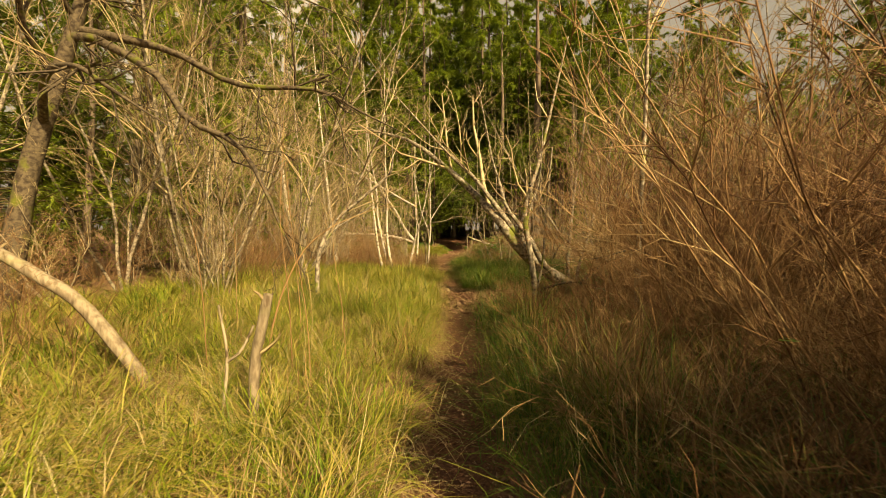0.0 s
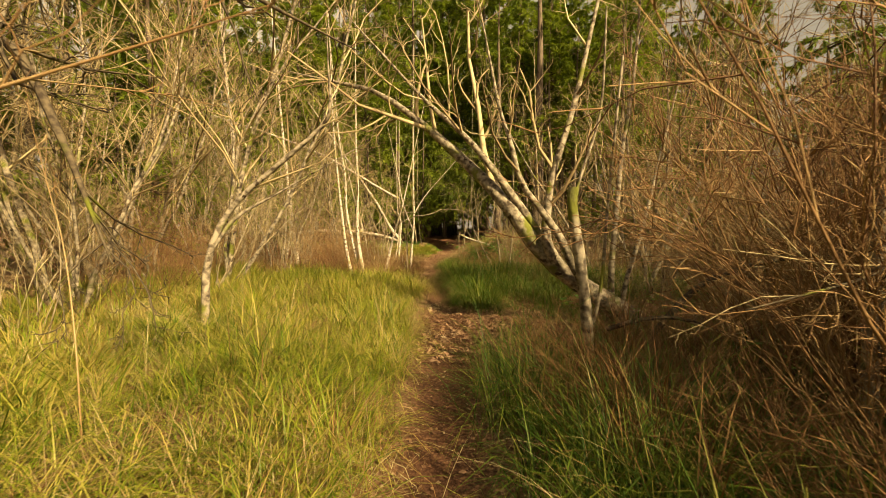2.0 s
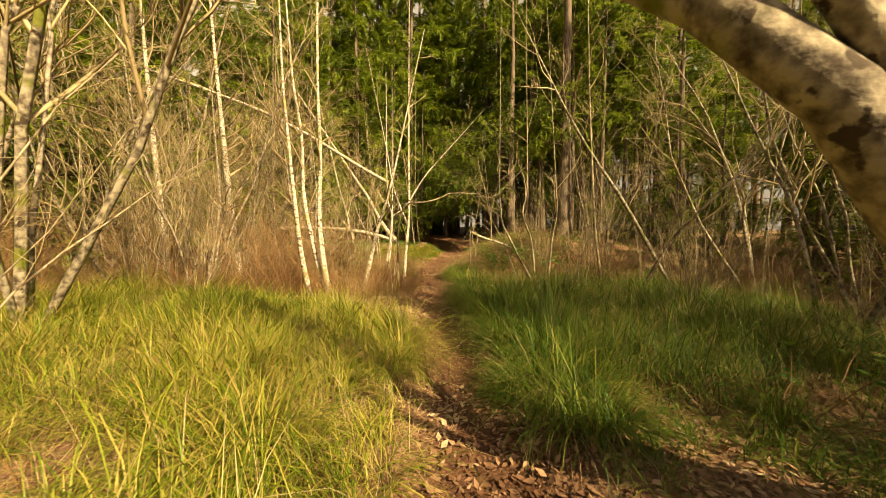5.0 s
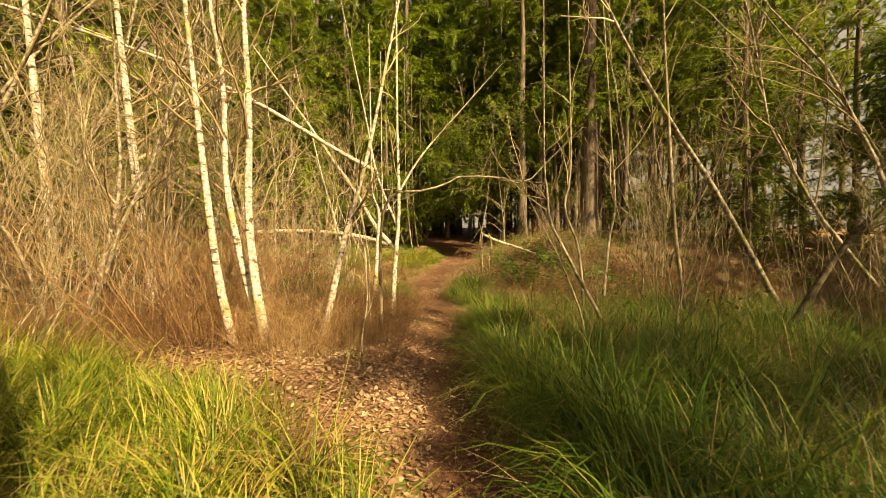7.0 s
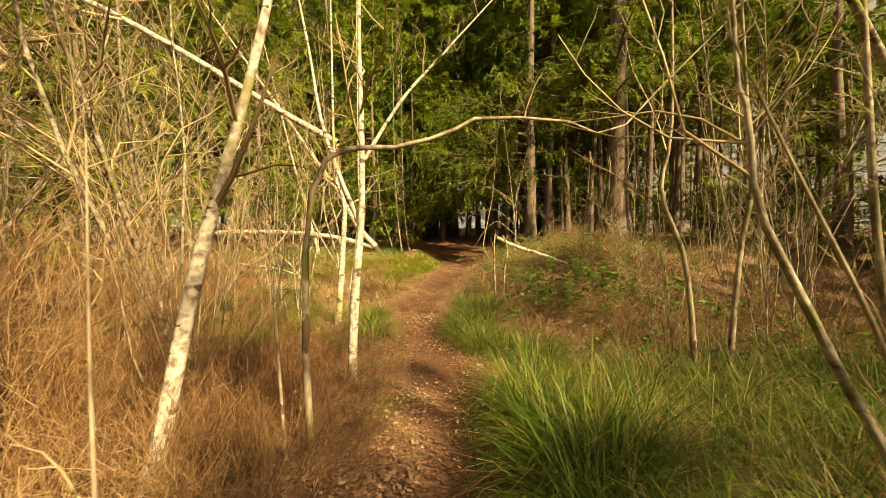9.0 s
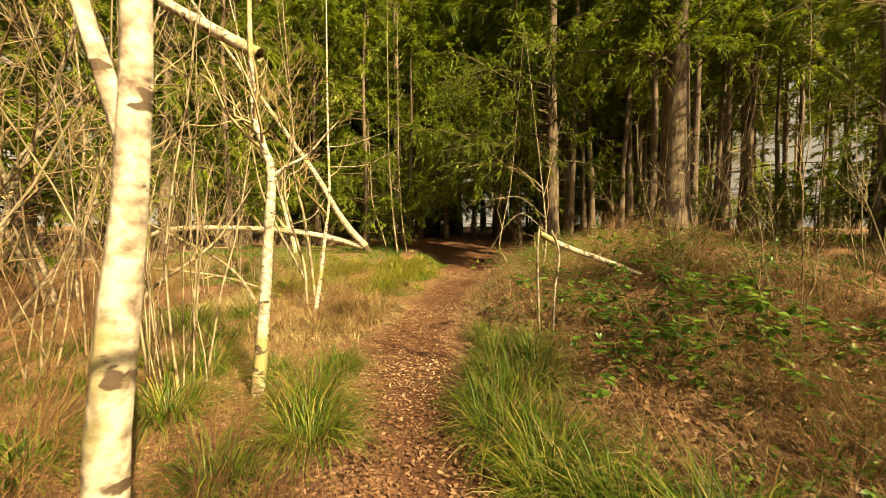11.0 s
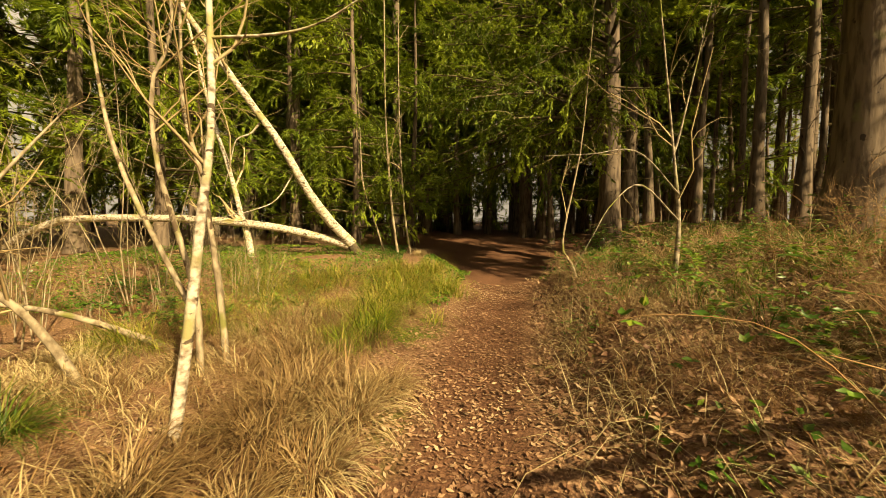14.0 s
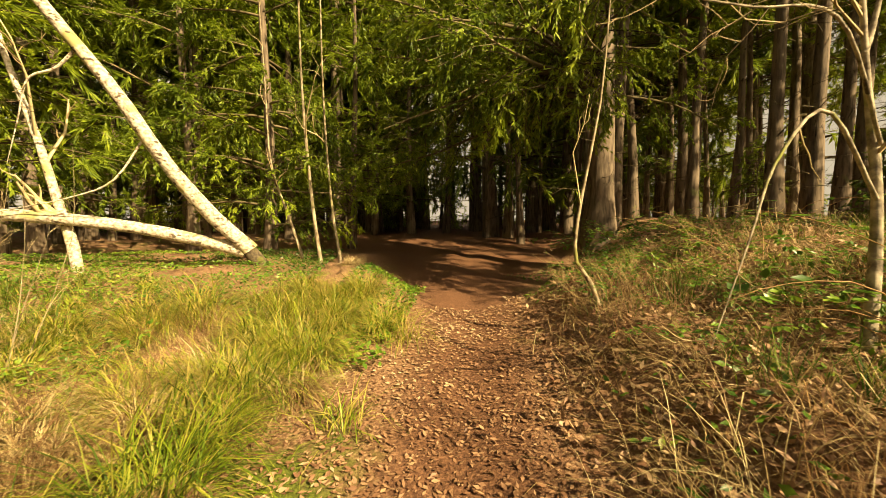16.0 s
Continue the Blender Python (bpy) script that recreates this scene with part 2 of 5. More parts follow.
def sprout(P, R, per, lo=0.25, hi=1.0, angle=0.8, length=0.5, n=5, wobble=0.25, up=0.12, thin=0.55, least=0.0012):
    """Side shoots of the polylines P: per shoots each; returns their polylines and radii."""
    m, c = P.shape[:2]
    s = rng.uniform(lo, hi, (m, per)) * (c - 1.001)
    i, f = s.astype(int), s % 1
    row = np.arange(m)[:, None]
    at = P[row, i] * (1 - f)[..., None] + P[row, i + 1] * f[..., None]
    t = unit(P[row, i + 1] - P[row, i])
    side = unit(np.cross(t, rng.normal(0, 1, t.shape)))
    way = t * np.cos(angle) + side * np.sin(angle)
    size = np.linalg.norm(P[:, -1] - P[:, 0], axis=-1)[:, None] * length * rng.uniform(0.5, 1.15, (m, per)) * (1.15 - 0.6 * s / c)
    Q = grow(at.reshape(-1, 3), way.reshape(-1, 3), size.ravel(), n, wobble, up)
    r = np.maximum((R[row, i] * thin).ravel(), least)
    return Q, r[:, None] * np.linspace(1, 0.35, n)[None]


def twiggy(buf, P, R, levels=((5, 0.5), (5, 0.5)), k=3, up=0.12, wobble=0.25, angle=0.8, lo=0.3, least=0.0014):
    """Twigs on twigs."""
    for per, length in levels:
        P, R = sprout(P, R, per, lo=lo, length=length, up=up, wobble=wobble, angle=angle, least=least)
        tubes(buf, P, R, k)
        lo = 0.15
    return P, R


def stack_limbs(limbs, n=10):
    """Limbs of differing length as one block of polylines."""
    P = np.stack([curve(p, n) for p, *_ in limbs])
    R = np.stack([np.linspace(r0, r1, n) for _, r0, r1 in limbs])
    return P, R


def blades(buf, base, az, length, width, lean=0.15, fall=1.2, n=4):
    """Grass blades: from base (m, 3) they start lean radians off upright and arch over by fall more."""
    m = len(base)
    length, width = np.broadcast_to(length, m), np.broadcast_to(width, m)
    lean, fall = np.broadcast_to(lean, m), np.broadcast_to(fall, m)
    out, p = [np.zeros((m, 2))], np.zeros((m, 2))
    for s in range(n):
        th = lean + fall * ((s + 0.5) / n) ** 1.5
        p = p + np.stack([np.sin(th), np.cos(th)], 1) * (length / n)[:, None]
        out.append(p)
    H = np.stack(out, 1)
    d = np.stack([np.cos(az), np.sin(az), np.zeros(m)], 1)
    side = np.stack([-np.sin(az), np.cos(az), np.zeros(m)], 1)
    C = base[:, None] + d[:, None] * H[..., :1] + np.array([0, 0, 1.0]) * H[..., 1:]
    w = width[:, None] * np.interp(np.linspace(0, 1, n + 1), [0, 0.3, 0.7, 1], [0.8, 1.0, 0.7, 0.0])[None]
    L = C - side[:, None] * w[..., None] / 2
    Rr = C + side[:, None] * w[..., None] / 2
    v = np.concatenate([np.stack([L[:, :n], Rr[:, :n]], 2).reshape(m, -1, 3), C[:, n:]], 1)
    s = np.arange(m)[:, None] * (2 * n + 1)
    q = np.stack([s + np.array([[2 * i, 2 * i + 1, 2 * i + 3, 2 * i + 2]]) for i in range(n - 1)], 1)
    t = s + np.array([[2 * n - 2, 2 * n - 1, 2 * n]])
    buf.add(v, q, t)


def leaves(buf, at, way, normal, length, width, fold=0.25):
    """Leaves of four triangles, folded along the rib."""
    way, m = unit(way), len(at)
    side = unit(np.cross(normal, way))
    nor = np.cross(way, side)
    length, width = np.broadcast_to(length, m)[:, None], np.broadcast_to(width, m)[:, None]
    mid = at + way * length * 0.45 - nor * width * fold
    tip = at + way * length
    left, right = at + way * length * 0.42 + side * width / 2, at + way * length * 0.42 - side * width / 2
    v = np.stack([at, left, tip, right, mid], 1)
    s = np.arange(m)[:, None, None] * 5
    buf.add(v, t=s + np.array([[[0, 4, 1], [1, 4, 2], [2, 4, 3], [3, 4, 0]]]))


# ---- the lie of the land ----
def along(y, stops):
    a = np.array(stops)
    return np.interp(y, a[:, 0], a[:, 1])


def smooth(a, b, x):
    s = np.clip((x - a) / (b - a), 0, 1)
    return s * s * (3 - 2 * s)


def path_x(y):
    return along(y, [(-30, -3), (0, 0.03), (2.3, 0.14), (5, 0.25), (8, 0.40), (10, 0.44), (13.4, 0.20), (15, 0.30), (16.2, 0.40), (17.5, 0.25), (19, -0.05),
                     (21, -0.12), (22.8, 0.16), (25.4, 0.82), (29, 1.65), (32.5, 2.4), (60, 9)])


def path_half(y):
    return along(y, [(0, 0.32), (7, 0.30), (8, 0.45), (10.5, 0.40), (12, 0.33), (18, 0.34), (20.5, 0.5), (24, 0.55), (27, 0.7), (30, 1.6), (33, 4.0), (60, 20)])


def land(x, y):
    x, y = np.asarray(x, float), np.asarray(y, float)
    off = x - path_x(y)
    z = along(y, [(-30, 0), (0, 0), (3, -0.05), (6, -0.05), (9.5, 0.0), (12, 0.09), (14, 0.07), (17, 0.04), (20, 0.04), (24, 0.12), (26, 0.24), (28.5, 0.40), (30, 0.50), (33, 0.82), (37, 1.30), (45, 1.65), (55, 2.1), (70, 3.2), (110, 2.0), (400, 0)])
    far = smooth(17, 22.5, y) * (1 - smooth(31, 37, y))
    open_out = smooth(27, 31, y)
    z = z + far * (0.52 * smooth(0.65, 1.7, off - 2.0 * open_out) + 0.68 * smooth(1.5, 4.2, off - 1.0 * open_out))
    z = z + 0.42 * smooth(0.5, 1.6, -off - 1.0 * open_out) * smooth(25.5, 28, y) * (1 - smooth(30, 34, y))
    near = 1 - smooth(13, 16, y)
    z = z + 0.10 * near * smooth(0.2, 0.9, np.abs(off))
    rough = smooth(0.2, 0.8, np.abs(off))
    z = z + rough * (0.035 * np.sin(2.1 * x + 1.3 * y) * np.sin(1.7 * y - 0.6 * x) + 0.05 * np.sin(0.7 * x + 0.4) * np.sin(0.55 * y + x * 0.2))
    z = z + 0.006 * np.sin(7 * x + 3 * y) * np.sin(5 * y - 2 * x) * (1 - smooth(24, 28, y))
    return z - 0.05 * (1 - smooth(0.0, 0.45, np.abs(off)))


def on_land(x, y, dz=0.0):
    return np.stack([x, y, land(x, y) + dz], -1)


def build_ground():
    xs = np.concatenate([-np.geomspace(300, 7, 40), np.arange(-6.9, 7, 0.14), np.geomspace(7, 300, 40)])
    ys = np.concatenate([-np.geomspace(300, 4, 26), np.arange(-3.9, 36, 0.16), np.geomspace(36, 500, 40)])
    X, Y = np.meshgrid(xs, ys)
    b = Buf()
    nx, ny = len(xs), len(ys)
    i = (np.arange(ny - 1)[:, None] * nx + np.arange(nx - 1)[None]).ravel()
    b.add(np.stack([X, Y, land(X, Y)], -1), np.stack([i, i + 1, i + nx + 1, i + nx], 1))
    g = tagged(part("ground", b, ground_material()), "brown leaf-strewn forest floor with a trodden earth path", "ground", kind="structure")
    wear = 1 - smooth(0.55, 1.25, np.abs(X - path_x(Y)) / path_half(Y))
    g.data.attributes.new("worn", "FLOAT", "POINT").data.foreach_set("value", wear.astype(np.float32).ravel())


build_ground()


def build_backdrop():
    """Pale haze beyond the wood, far off ahead."""
    m = bpy.data.materials.new("hazy_sky")
    m.use_nodes = True
    s = m.node_tree.nodes["Principled BSDF"]
    s.inputs["Base Color"].default_value = (0, 0, 0, 1)
    s.inputs["Emission Color"].default_value, s.inputs["Emission Strength"].default_value = (1.0, 0.95, 0.86, 1), 0.22
    a = np.radians(np.linspace(-100, 100, 41))
    b = Buf()
    v = np.stack([np.stack([130 * np.sin(a), 20 + 130 * np.cos(a), np.full(41, z)], 1) for z in (-5.0, 110.0)])
    i = np.arange(40)
    b.add(v, np.stack([i, i + 1, i + 42, i + 41], 1))
    tagged(part("backdrop", b, m), "pale hazy sky far beyond the wood", "sky backdrop", kind="structure")


build_backdrop()


# ---- conifers ----
def needle_leaves(buf, Q, cnt, nl, nw, spread=0.75):
    """Needle tufts on both sides of the twigs Q."""
    m, c = Q.shape[:2]
    u = rng.uniform(0.05, 0.999, (m, cnt * 2)) * (c - 1.001)
    i, fr = u.astype(int), (u % 1)[..., None]
    row = np.arange(m)[:, None]
    p = Q[row, i] * (1 - fr) + Q[row, i + 1] * fr
    t = unit(Q[row, i + 1] - Q[row, i])
    side = np.cross(t, [0, 0, 1.0]) * np.where(np.arange(cnt * 2) % 2, 1, -1)[None, :, None]
    way = unit(t * 0.8 + side * spread + rng.normal(0, 0.22, t.shape) + np.array([0, 0, -0.15])).reshape(-1, 3)
    nrm = (np.array([0, 0, 1.0]) + rng.normal(0, 0.45, t.shape)).reshape(-1, 3)
    p, k = p.reshape(-1, 3), m * cnt * 2
    ln = (nl * rng.uniform(0.6, 1.4, k))[:, None]
    sd = unit(np.cross(nrm, way)) * nw / 2
    v = np.stack([p, p + way * ln * 0.4 + sd, p + way * ln, p + way * ln * 0.4 - sd], 1)
    buf.add(v, np.arange(k * 4).reshape(k, 4))


def conifer(name, height, r0, bare, reach, label, boughs=60, twigs=9, needles=7, nl=0.07, nw=0.012, seed=1, at=(0, 0, 0), droop=0.25, toward=None, dead=14, near=True, long=1.0, span=4.0):
    """A fir: tapered trunk, dead snags below, boughs that droop with needled sprays; near: each bough is a part."""
    global rng
    keep, rng = rng, np.random.default_rng(seed)
    root = thing(name, label, "conifer tree", "firs of the wood")
    tb, sb = Buf(), Buf()
    hs = np.linspace(-0.3, height, 14 if near else 8)
    P = np.stack([0.05 * np.sin(hs * 0.7), 0.05 * np.cos(hs * 0.5), hs], 1)
    R = r0 * (1 - hs / height * 0.93) + r0 * 0.55 * np.exp(-np.maximum(hs, 0) * 2.2)
    tubes(tb, P[None], R[None], 14 if near else 8)
    part("trunk", tb, FIR, root)
    if dead:
        z = rng.uniform(1.0, max(bare, 2.0) + 1, dead)
        a = rng.uniform(0, 6.28, dead)
        s = np.stack([np.interp(z, hs, P[:, 0]), np.interp(z, hs, P[:, 1]), z], 1)
        D = grow(s, np.stack([np.cos(a), np.sin(a), rng.uniform(-0.25, 0.15, dead)], 1), rng.uniform(0.6, 1.9, dead), 5, 0.12, -0.02)
        Rd = np.linspace(0.012, 0.003, 5)[None].repeat(dead, 0)
        tubes(sb, D, Rd, 3)
        twiggy(sb, D, Rd, ((4, 0.4), (2, 0.5)) if near else ((3, 0.4),), up=0.0)
        tagged(part("dead_wood", sb, BOUGH, root, "dry bare lower branches"), kind="stuff")
    f = rng.random(boughs) ** 0.9
    z = bare + (height - bare - 0.3) * f
    a = rng.uniform(0, 6.28, boughs)
    if toward is not None:
        a[:boughs // 2] = toward + rng.normal(0, 0.5, boughs // 2)
        z[:boughs // 2] = bare + rng.random(boughs // 2) ** 1.4 * span
    ln = reach * (1 - (z - bare) / (height - bare) * 0.85) * rng.uniform(0.7, 1.1, boughs) + 0.25
    if toward is not None:
        ln[:boughs // 2] *= long
    s = np.stack([np.interp(z, hs, P[:, 0]), np.interp(z, hs, P[:, 1]), z], 1)
    nb = 9 if near else 6
    B = grow(s, np.stack([np.cos(a), np.sin(a), np.full(boughs, 0.12)], 1), ln, nb, 0.09, -droop * 0.35)
    RB = np.linspace(0.028, 0.004, nb)[None].repeat(boughs, 0) * (0.4 + ln / reach)[:, None]
    if near:
        for j in range(boughs):
            bb, cb = Buf(), Buf()
            tubes(bb, B[j:j + 1], RB[j:j + 1], 5)
            low = z[j] < bare + 5
            S, RS = sprout(B[j:j + 1], RB[j:j + 1], twigs, lo=0.2, length=0.34, n=5, wobble=0.12, up=-droop, angle=0.95, thin=0.4)
            tubes(bb, S, RS, 3)
            bough = part("bough", bb, BOUGH, root)
            needle_leaves(cb, B[j:j + 1, nb // 3:], needles * 2, nl, nw)
            needle_leaves(cb, S, needles if low else needles // 2 + 1, nl if low else nl * 1.7, nw if low else nw * 1.8)
            if low:
                S2, _ = sprout(S, RS, 4, lo=0.15, length=0.5, n=4, wobble=0.12, up=-droop * 1.3, angle=0.7, thin=0.6)
                needle_leaves(cb, S2, needles, nl, nw)
            tagged(part("foliage", cb, NEEDLE, bough, "drooping green sprays of needles"), kind="stuff")
    else:
        bb, cb = Buf(), Buf()
        tubes(bb, B, RB, 3)
        S, RS = sprout(B, RB, twigs, lo=0.2, length=0.36, n=4, wobble=0.12, up=-droop, angle=0.95, thin=0.4)
        tagged(part("crown", bb, BOUGH, root), kind="stuff")
        needle_leaves(cb, B[:, 1:], needles, nl, nw)
        needle_leaves(cb, S, needles, nl, nw)
        tagged(part("foliage", cb, NEEDLE, root, "drooping green sprays of needles"), kind="stuff")
    rng = keep
    root.location = at
    return root


def ground_at(x, y, dz=0.0):
    return (x, y, float(land(x, y)) + dz)


FIRS = "tall fir with brown bark and drooping green boughs"
young = conifer("young_fir", 13, 0.13, 0.6, 2.7, "bushy young fir green to the ground", boughs=90, twigs=13, needles=10, nl=0.095, nw=0.030, seed=3, droop=0.15, dead=0, at=ground_at(-2.7, 31.6))
edge = conifer("edge_fir", 19, 0.30, 3.1, 3.0, "large fir at the path with boughs reaching over it", boughs=100, long=1.65, span=3.8, twigs=15, needles=13, nl=0.085, nw=0.028, seed=4, toward=math.pi * 1.06, dead=22, at=ground_at(4.9, 29.9), droop=0.17)
big = conifer("old_fir", 20, 0.38, 4.5, 1.4, "thick old fir with flaking bark on the bank", boughs=28, twigs=14, needles=12, nl=0.085, nw=0.028, seed=5, long=1.7, span=1.8, toward=math.pi * 1.12, dead=20, at=ground_at(6.6, 25.2), droop=0.17)
wood = conifer("wood_fir", 20, 0.17, 6.0, 2.9, FIRS, boughs=84, twigs=6, needles=18, nl=0.23, nw=0.042, seed=6, dead=18, at=ground_at(5.1, 36.7), near=False)
skirt = conifer("skirt_fir", 18, 0.16, 1.0, 3.2, "dense fir with boughs down to the undergrowth", boughs=74, twigs=8, needles=22, nl=0.23, nw=0.036, seed=8, dead=0, at=ground_at(-16.5, 29.0), near=False)
skirt_2 = conifer("skirt_fir", 20, 0.18, 1.6, 3.4, "dense fir with boughs down to the undergrowth", boughs=74, twigs=8, needles=22, nl=0.23, nw=0.036, seed=18, dead=0, at=ground_at(-9.6, 41.0), near=False)
mid = conifer("spruce", 15, 0.14, 0.7, 3.0, "bushy spruce with drooping green boughs", boughs=78, twigs=11, needles=18, nl=0.13, nw=0.027, seed=28, droop=0.13, dead=4, at=ground_at(-7.5, 29.6), near=False)
low = conifer("low_fir", 5.6, 0.07, 0.2, 1.9, "low dark young fir in the undergrowth", boughs=44, twigs=6, needles=14, nl=0.16, nw=0.032, seed=19, dead=0, at=ground_at(8.8, 44.0), near=False)
thin = conifer("thin_fir", 19, 0.11, 7.0, 2.0, "slender dark fir trunk deep in the wood", boughs=46, twigs=5, needles=18, nl=0.25, nw=0.045, seed=9, dead=16, at=ground_at(4.3, 37.0), near=False)


def turn_at(x, y, size=1.0, dz=-0.05, lean=0.0):
    a = rng.uniform(0, 360)
    return Matrix.Translation(ground_at(x, y, dz)) @ Euler((radians(rng.normal(0, lean)), radians(rng.normal(0, lean)), radians(a))).to_matrix().to_4x4() @ Matrix.Diagonal((size, size, size * rng.uniform(0.92, 1.1), 1))


def put(ob, x, y, size=1.0, lean=1.0, dz=-0.05):
    return copy_thing(ob, turn_at(x, y, size, dz, lean))


# the fir at (9.9, 21.2) is added to shade the old fir's trunk
for x, y, s in ((6.2, 31.3, 1.05), (8.5, 29.0, 0.9), (3.1, 40.5, 0.9), (7.6, 35.0, 1.1), (9.8, 33, 1.0), (12, 36, 1.0), (14, 31, 1.0), (16, 36, 1.05), (10.6, 29.8, 1.0), (9.9, 21.2, 0.8), (11.6, 24.4, 0.95), (7.9, 32.8, 0.9), (15.0, 33.5, 1.1), (12.4, 30.4, 0.9)):
    put(wood, x, y, s)
for x, y, s in ((-1.0, 34.4, 0.9), (-5.4, 33.6, 1.0), (-8.8, 33.0, 1.05), (-10.8, 27.6, 0.9), (-3.6, 37.0, 1.15), (1.2, 38.6, 1.1), (-9.8, 7.6, 0.8), (-11.0, 11.0, 0.9), (13.6, 20.0, 0.6), (11.8, 17.6, 0.5), (11.0, 15.8, 0.5), (9.8, 23.2, 0.5), (11.4, 21.0, 0.55), (9.2, 20.4, 0.38), (12.4, 25.0, 0.6)):
    put(mid, x, y, s)
# (9.6, 2.6) and (10.6, 3.8): unseen firs added to shade the path ahead
for k, (x, y, s) in enumerate(((-13, 31, 1.1), (-10.5, 37, 1.1), (-16, 25, 1.1), (-14.0, 20.5, 0.9), (-17, 16.5, 1.0), (-14, 12.5, 0.85), (-19, 11, 1.1), (-15.5, 7.5, 0.95),
                (-18, 3, 1.0), (-20, 33, 1.1), (-21, 27, 1.2), (-22, 20, 1.2), (-14.5, -2, 0.9), (-6.5, 39.5, 1.1), (15.5, 21.5, 0.7), (18, 25, 0.9), (15.5, 27, 0.9), (21, 30, 1.0), (20, 21, 0.7), (-9.5, 23.5, 0.6), (-24, 8, 1.2), (-24, 14, 1.2), (-13.4, 23.6, 1.4), (-16.5, 29.5, 1.5), (-11.6, 26.6, 1.3), (-18.5, 23.5, 1.5), (-10.2, 33.5, 1.5), (-14.2, 17.4, 1.3), (-12.2, 14.2, 1.1), (-17, 20, 1.5), (-13.5, 36, 1.7), (-7.5, 43.5, 2.0), (-2.5, 47.0, 2.1), (2.2, 48.5, 2.1), (6.8, 49.0, 2.0), (17.5, 14.5, 0.8), (17.8, 17.6, 0.8), (14.6, 18.6, 0.65), (15.2, 12.0, 0.6), (9.6, 2.6, 0.72), (10.6, 3.8, 0.75), (19, 9, 0.65), (21, 12, 0.7), (22, 16, 0.7), (18.5, 5, 0.6), (17, 2, 0.55), (23, 20, 0.8), (-14.5, 26, 1.3), (-10, 30, 1.3), (-18, 31, 1.5), (-6, 35.5, 1.3), (-12, 19, 1.0), (9, 39, 1.7), (13.5, 38, 1.7), (5.2, 43, 1.9), (17.5, 35, 1.6), (-2, 44, 1.9), (-5, 42, 1.8))):
    put((skirt, skirt_2)[k % 2], x, y, s)
for k in range(24):
    put(low, -16 + k * 1.65 + rng.normal(0, 0.4), 50 + rng.normal(0, 1.5), rng.uniform(0.8, 1.15))
for k in range(16):
    put(low, 12.0 + 1.6 * (k % 3) + rng.normal(0, 0.5), -1 + k * 1.6, rng.uniform(1.1, 1.5))
    put(low, 9.0 + 1.3 * (k % 3) + rng.normal(0, 0.5), 19.0 + k * 0.7, rng.uniform(0.28, 0.42))
    put(low, -11.5 - 1.6 * (k % 3) + rng.normal(0, 0.6), 1 + k * 1.6, rng.uniform(1.1, 1.6))
for _ in range(22):
    x, y = rng.uniform(-14, 3), rng.uniform(39, 56)
    if abs(x - path_x(y)) > 2.0:
        put(low, x, y, rng.uniform(0.6, 1.0))
# unseen firs behind the start, added to shade the path and its right side
for x, y, s in ((3.2, -1.0, 0.78), (2.7, -1.9, 0.6), (3.9, -1.6, 0.9), (2.2, -3.2, 0.45), (1.8, -1.4, 0.48), (2.5, -0.6, 0.58), (3.6, -0.4, 0.8)):
    put(low, x, y, s)
for x, y, s in ((0.8, 44.5, 1.15), (-0.8, 41, 1.1), (-4.5, 44, 1.2)):
    put(skirt_2, x, y, s)
for k in range(13):
    put(skirt, -19 + k * 3.1 + rng.normal(0, 0.6), 57 + rng.normal(0, 1), rng.uniform(1.5, 1.7)) if not 6 <= k <= 9 else put(wood, -19 + k * 3.1, 54, 1.5)
for k in range(15):
    put((skirt, skirt_2)[k % 2], -15 + k * 2.2 + rng.normal(0, 0.5), 37.5 + 2.5 * (k % 3) + rng.normal(0, 0.5), rng.uniform(1.5, 1.7)) if k not in (7, 8) else put(wood, -15 + k * 2.2, 46, 1.6)
for _ in range(62):
    x, y = rng.uniform(-22, 26), rng.uniform(35, 60)
    if abs(x - path_x(y)) > 1.3:
        put(thin if rng.random() < 0.7 else wood, x, y, rng.uniform(0.85, 1.15), 1.5)
for k in range(15):
    put(low, -31 + k * 1.7 + rng.normal(0, 0.4), 43 + rng.normal(0, 2.5), rng.uniform(0.9, 1.4))
    put(low, 11 + k * 1.5 + rng.normal(0, 0.4), 45 + rng.normal(0, 2.0), rng.uniform(0.7, 1.2))
for _ in range(46):
    x, y = rng.uniform(7, 30), rng.uniform(29, 50)
    put(thin, x, y, rng.uniform(0.8, 1.2), 1.5)
for k in range(18):
    put(low, 14 + k * 1.5 + rng.normal(0, 0.4), 52 - 0.05 * k * k + rng.normal(0, 1.2), rng.uniform(0.6, 0.95))
for k in range(22):
    put((skirt, skirt_2)[k % 2], -34 + k * 3.4 + rng.normal(0, 0.8), 66 + rng.normal(0, 2) - 0.012 * (k - 11) ** 2 * 8, rng.uniform(0.9, 1.1)) if not 12 <= k <= 16 else None


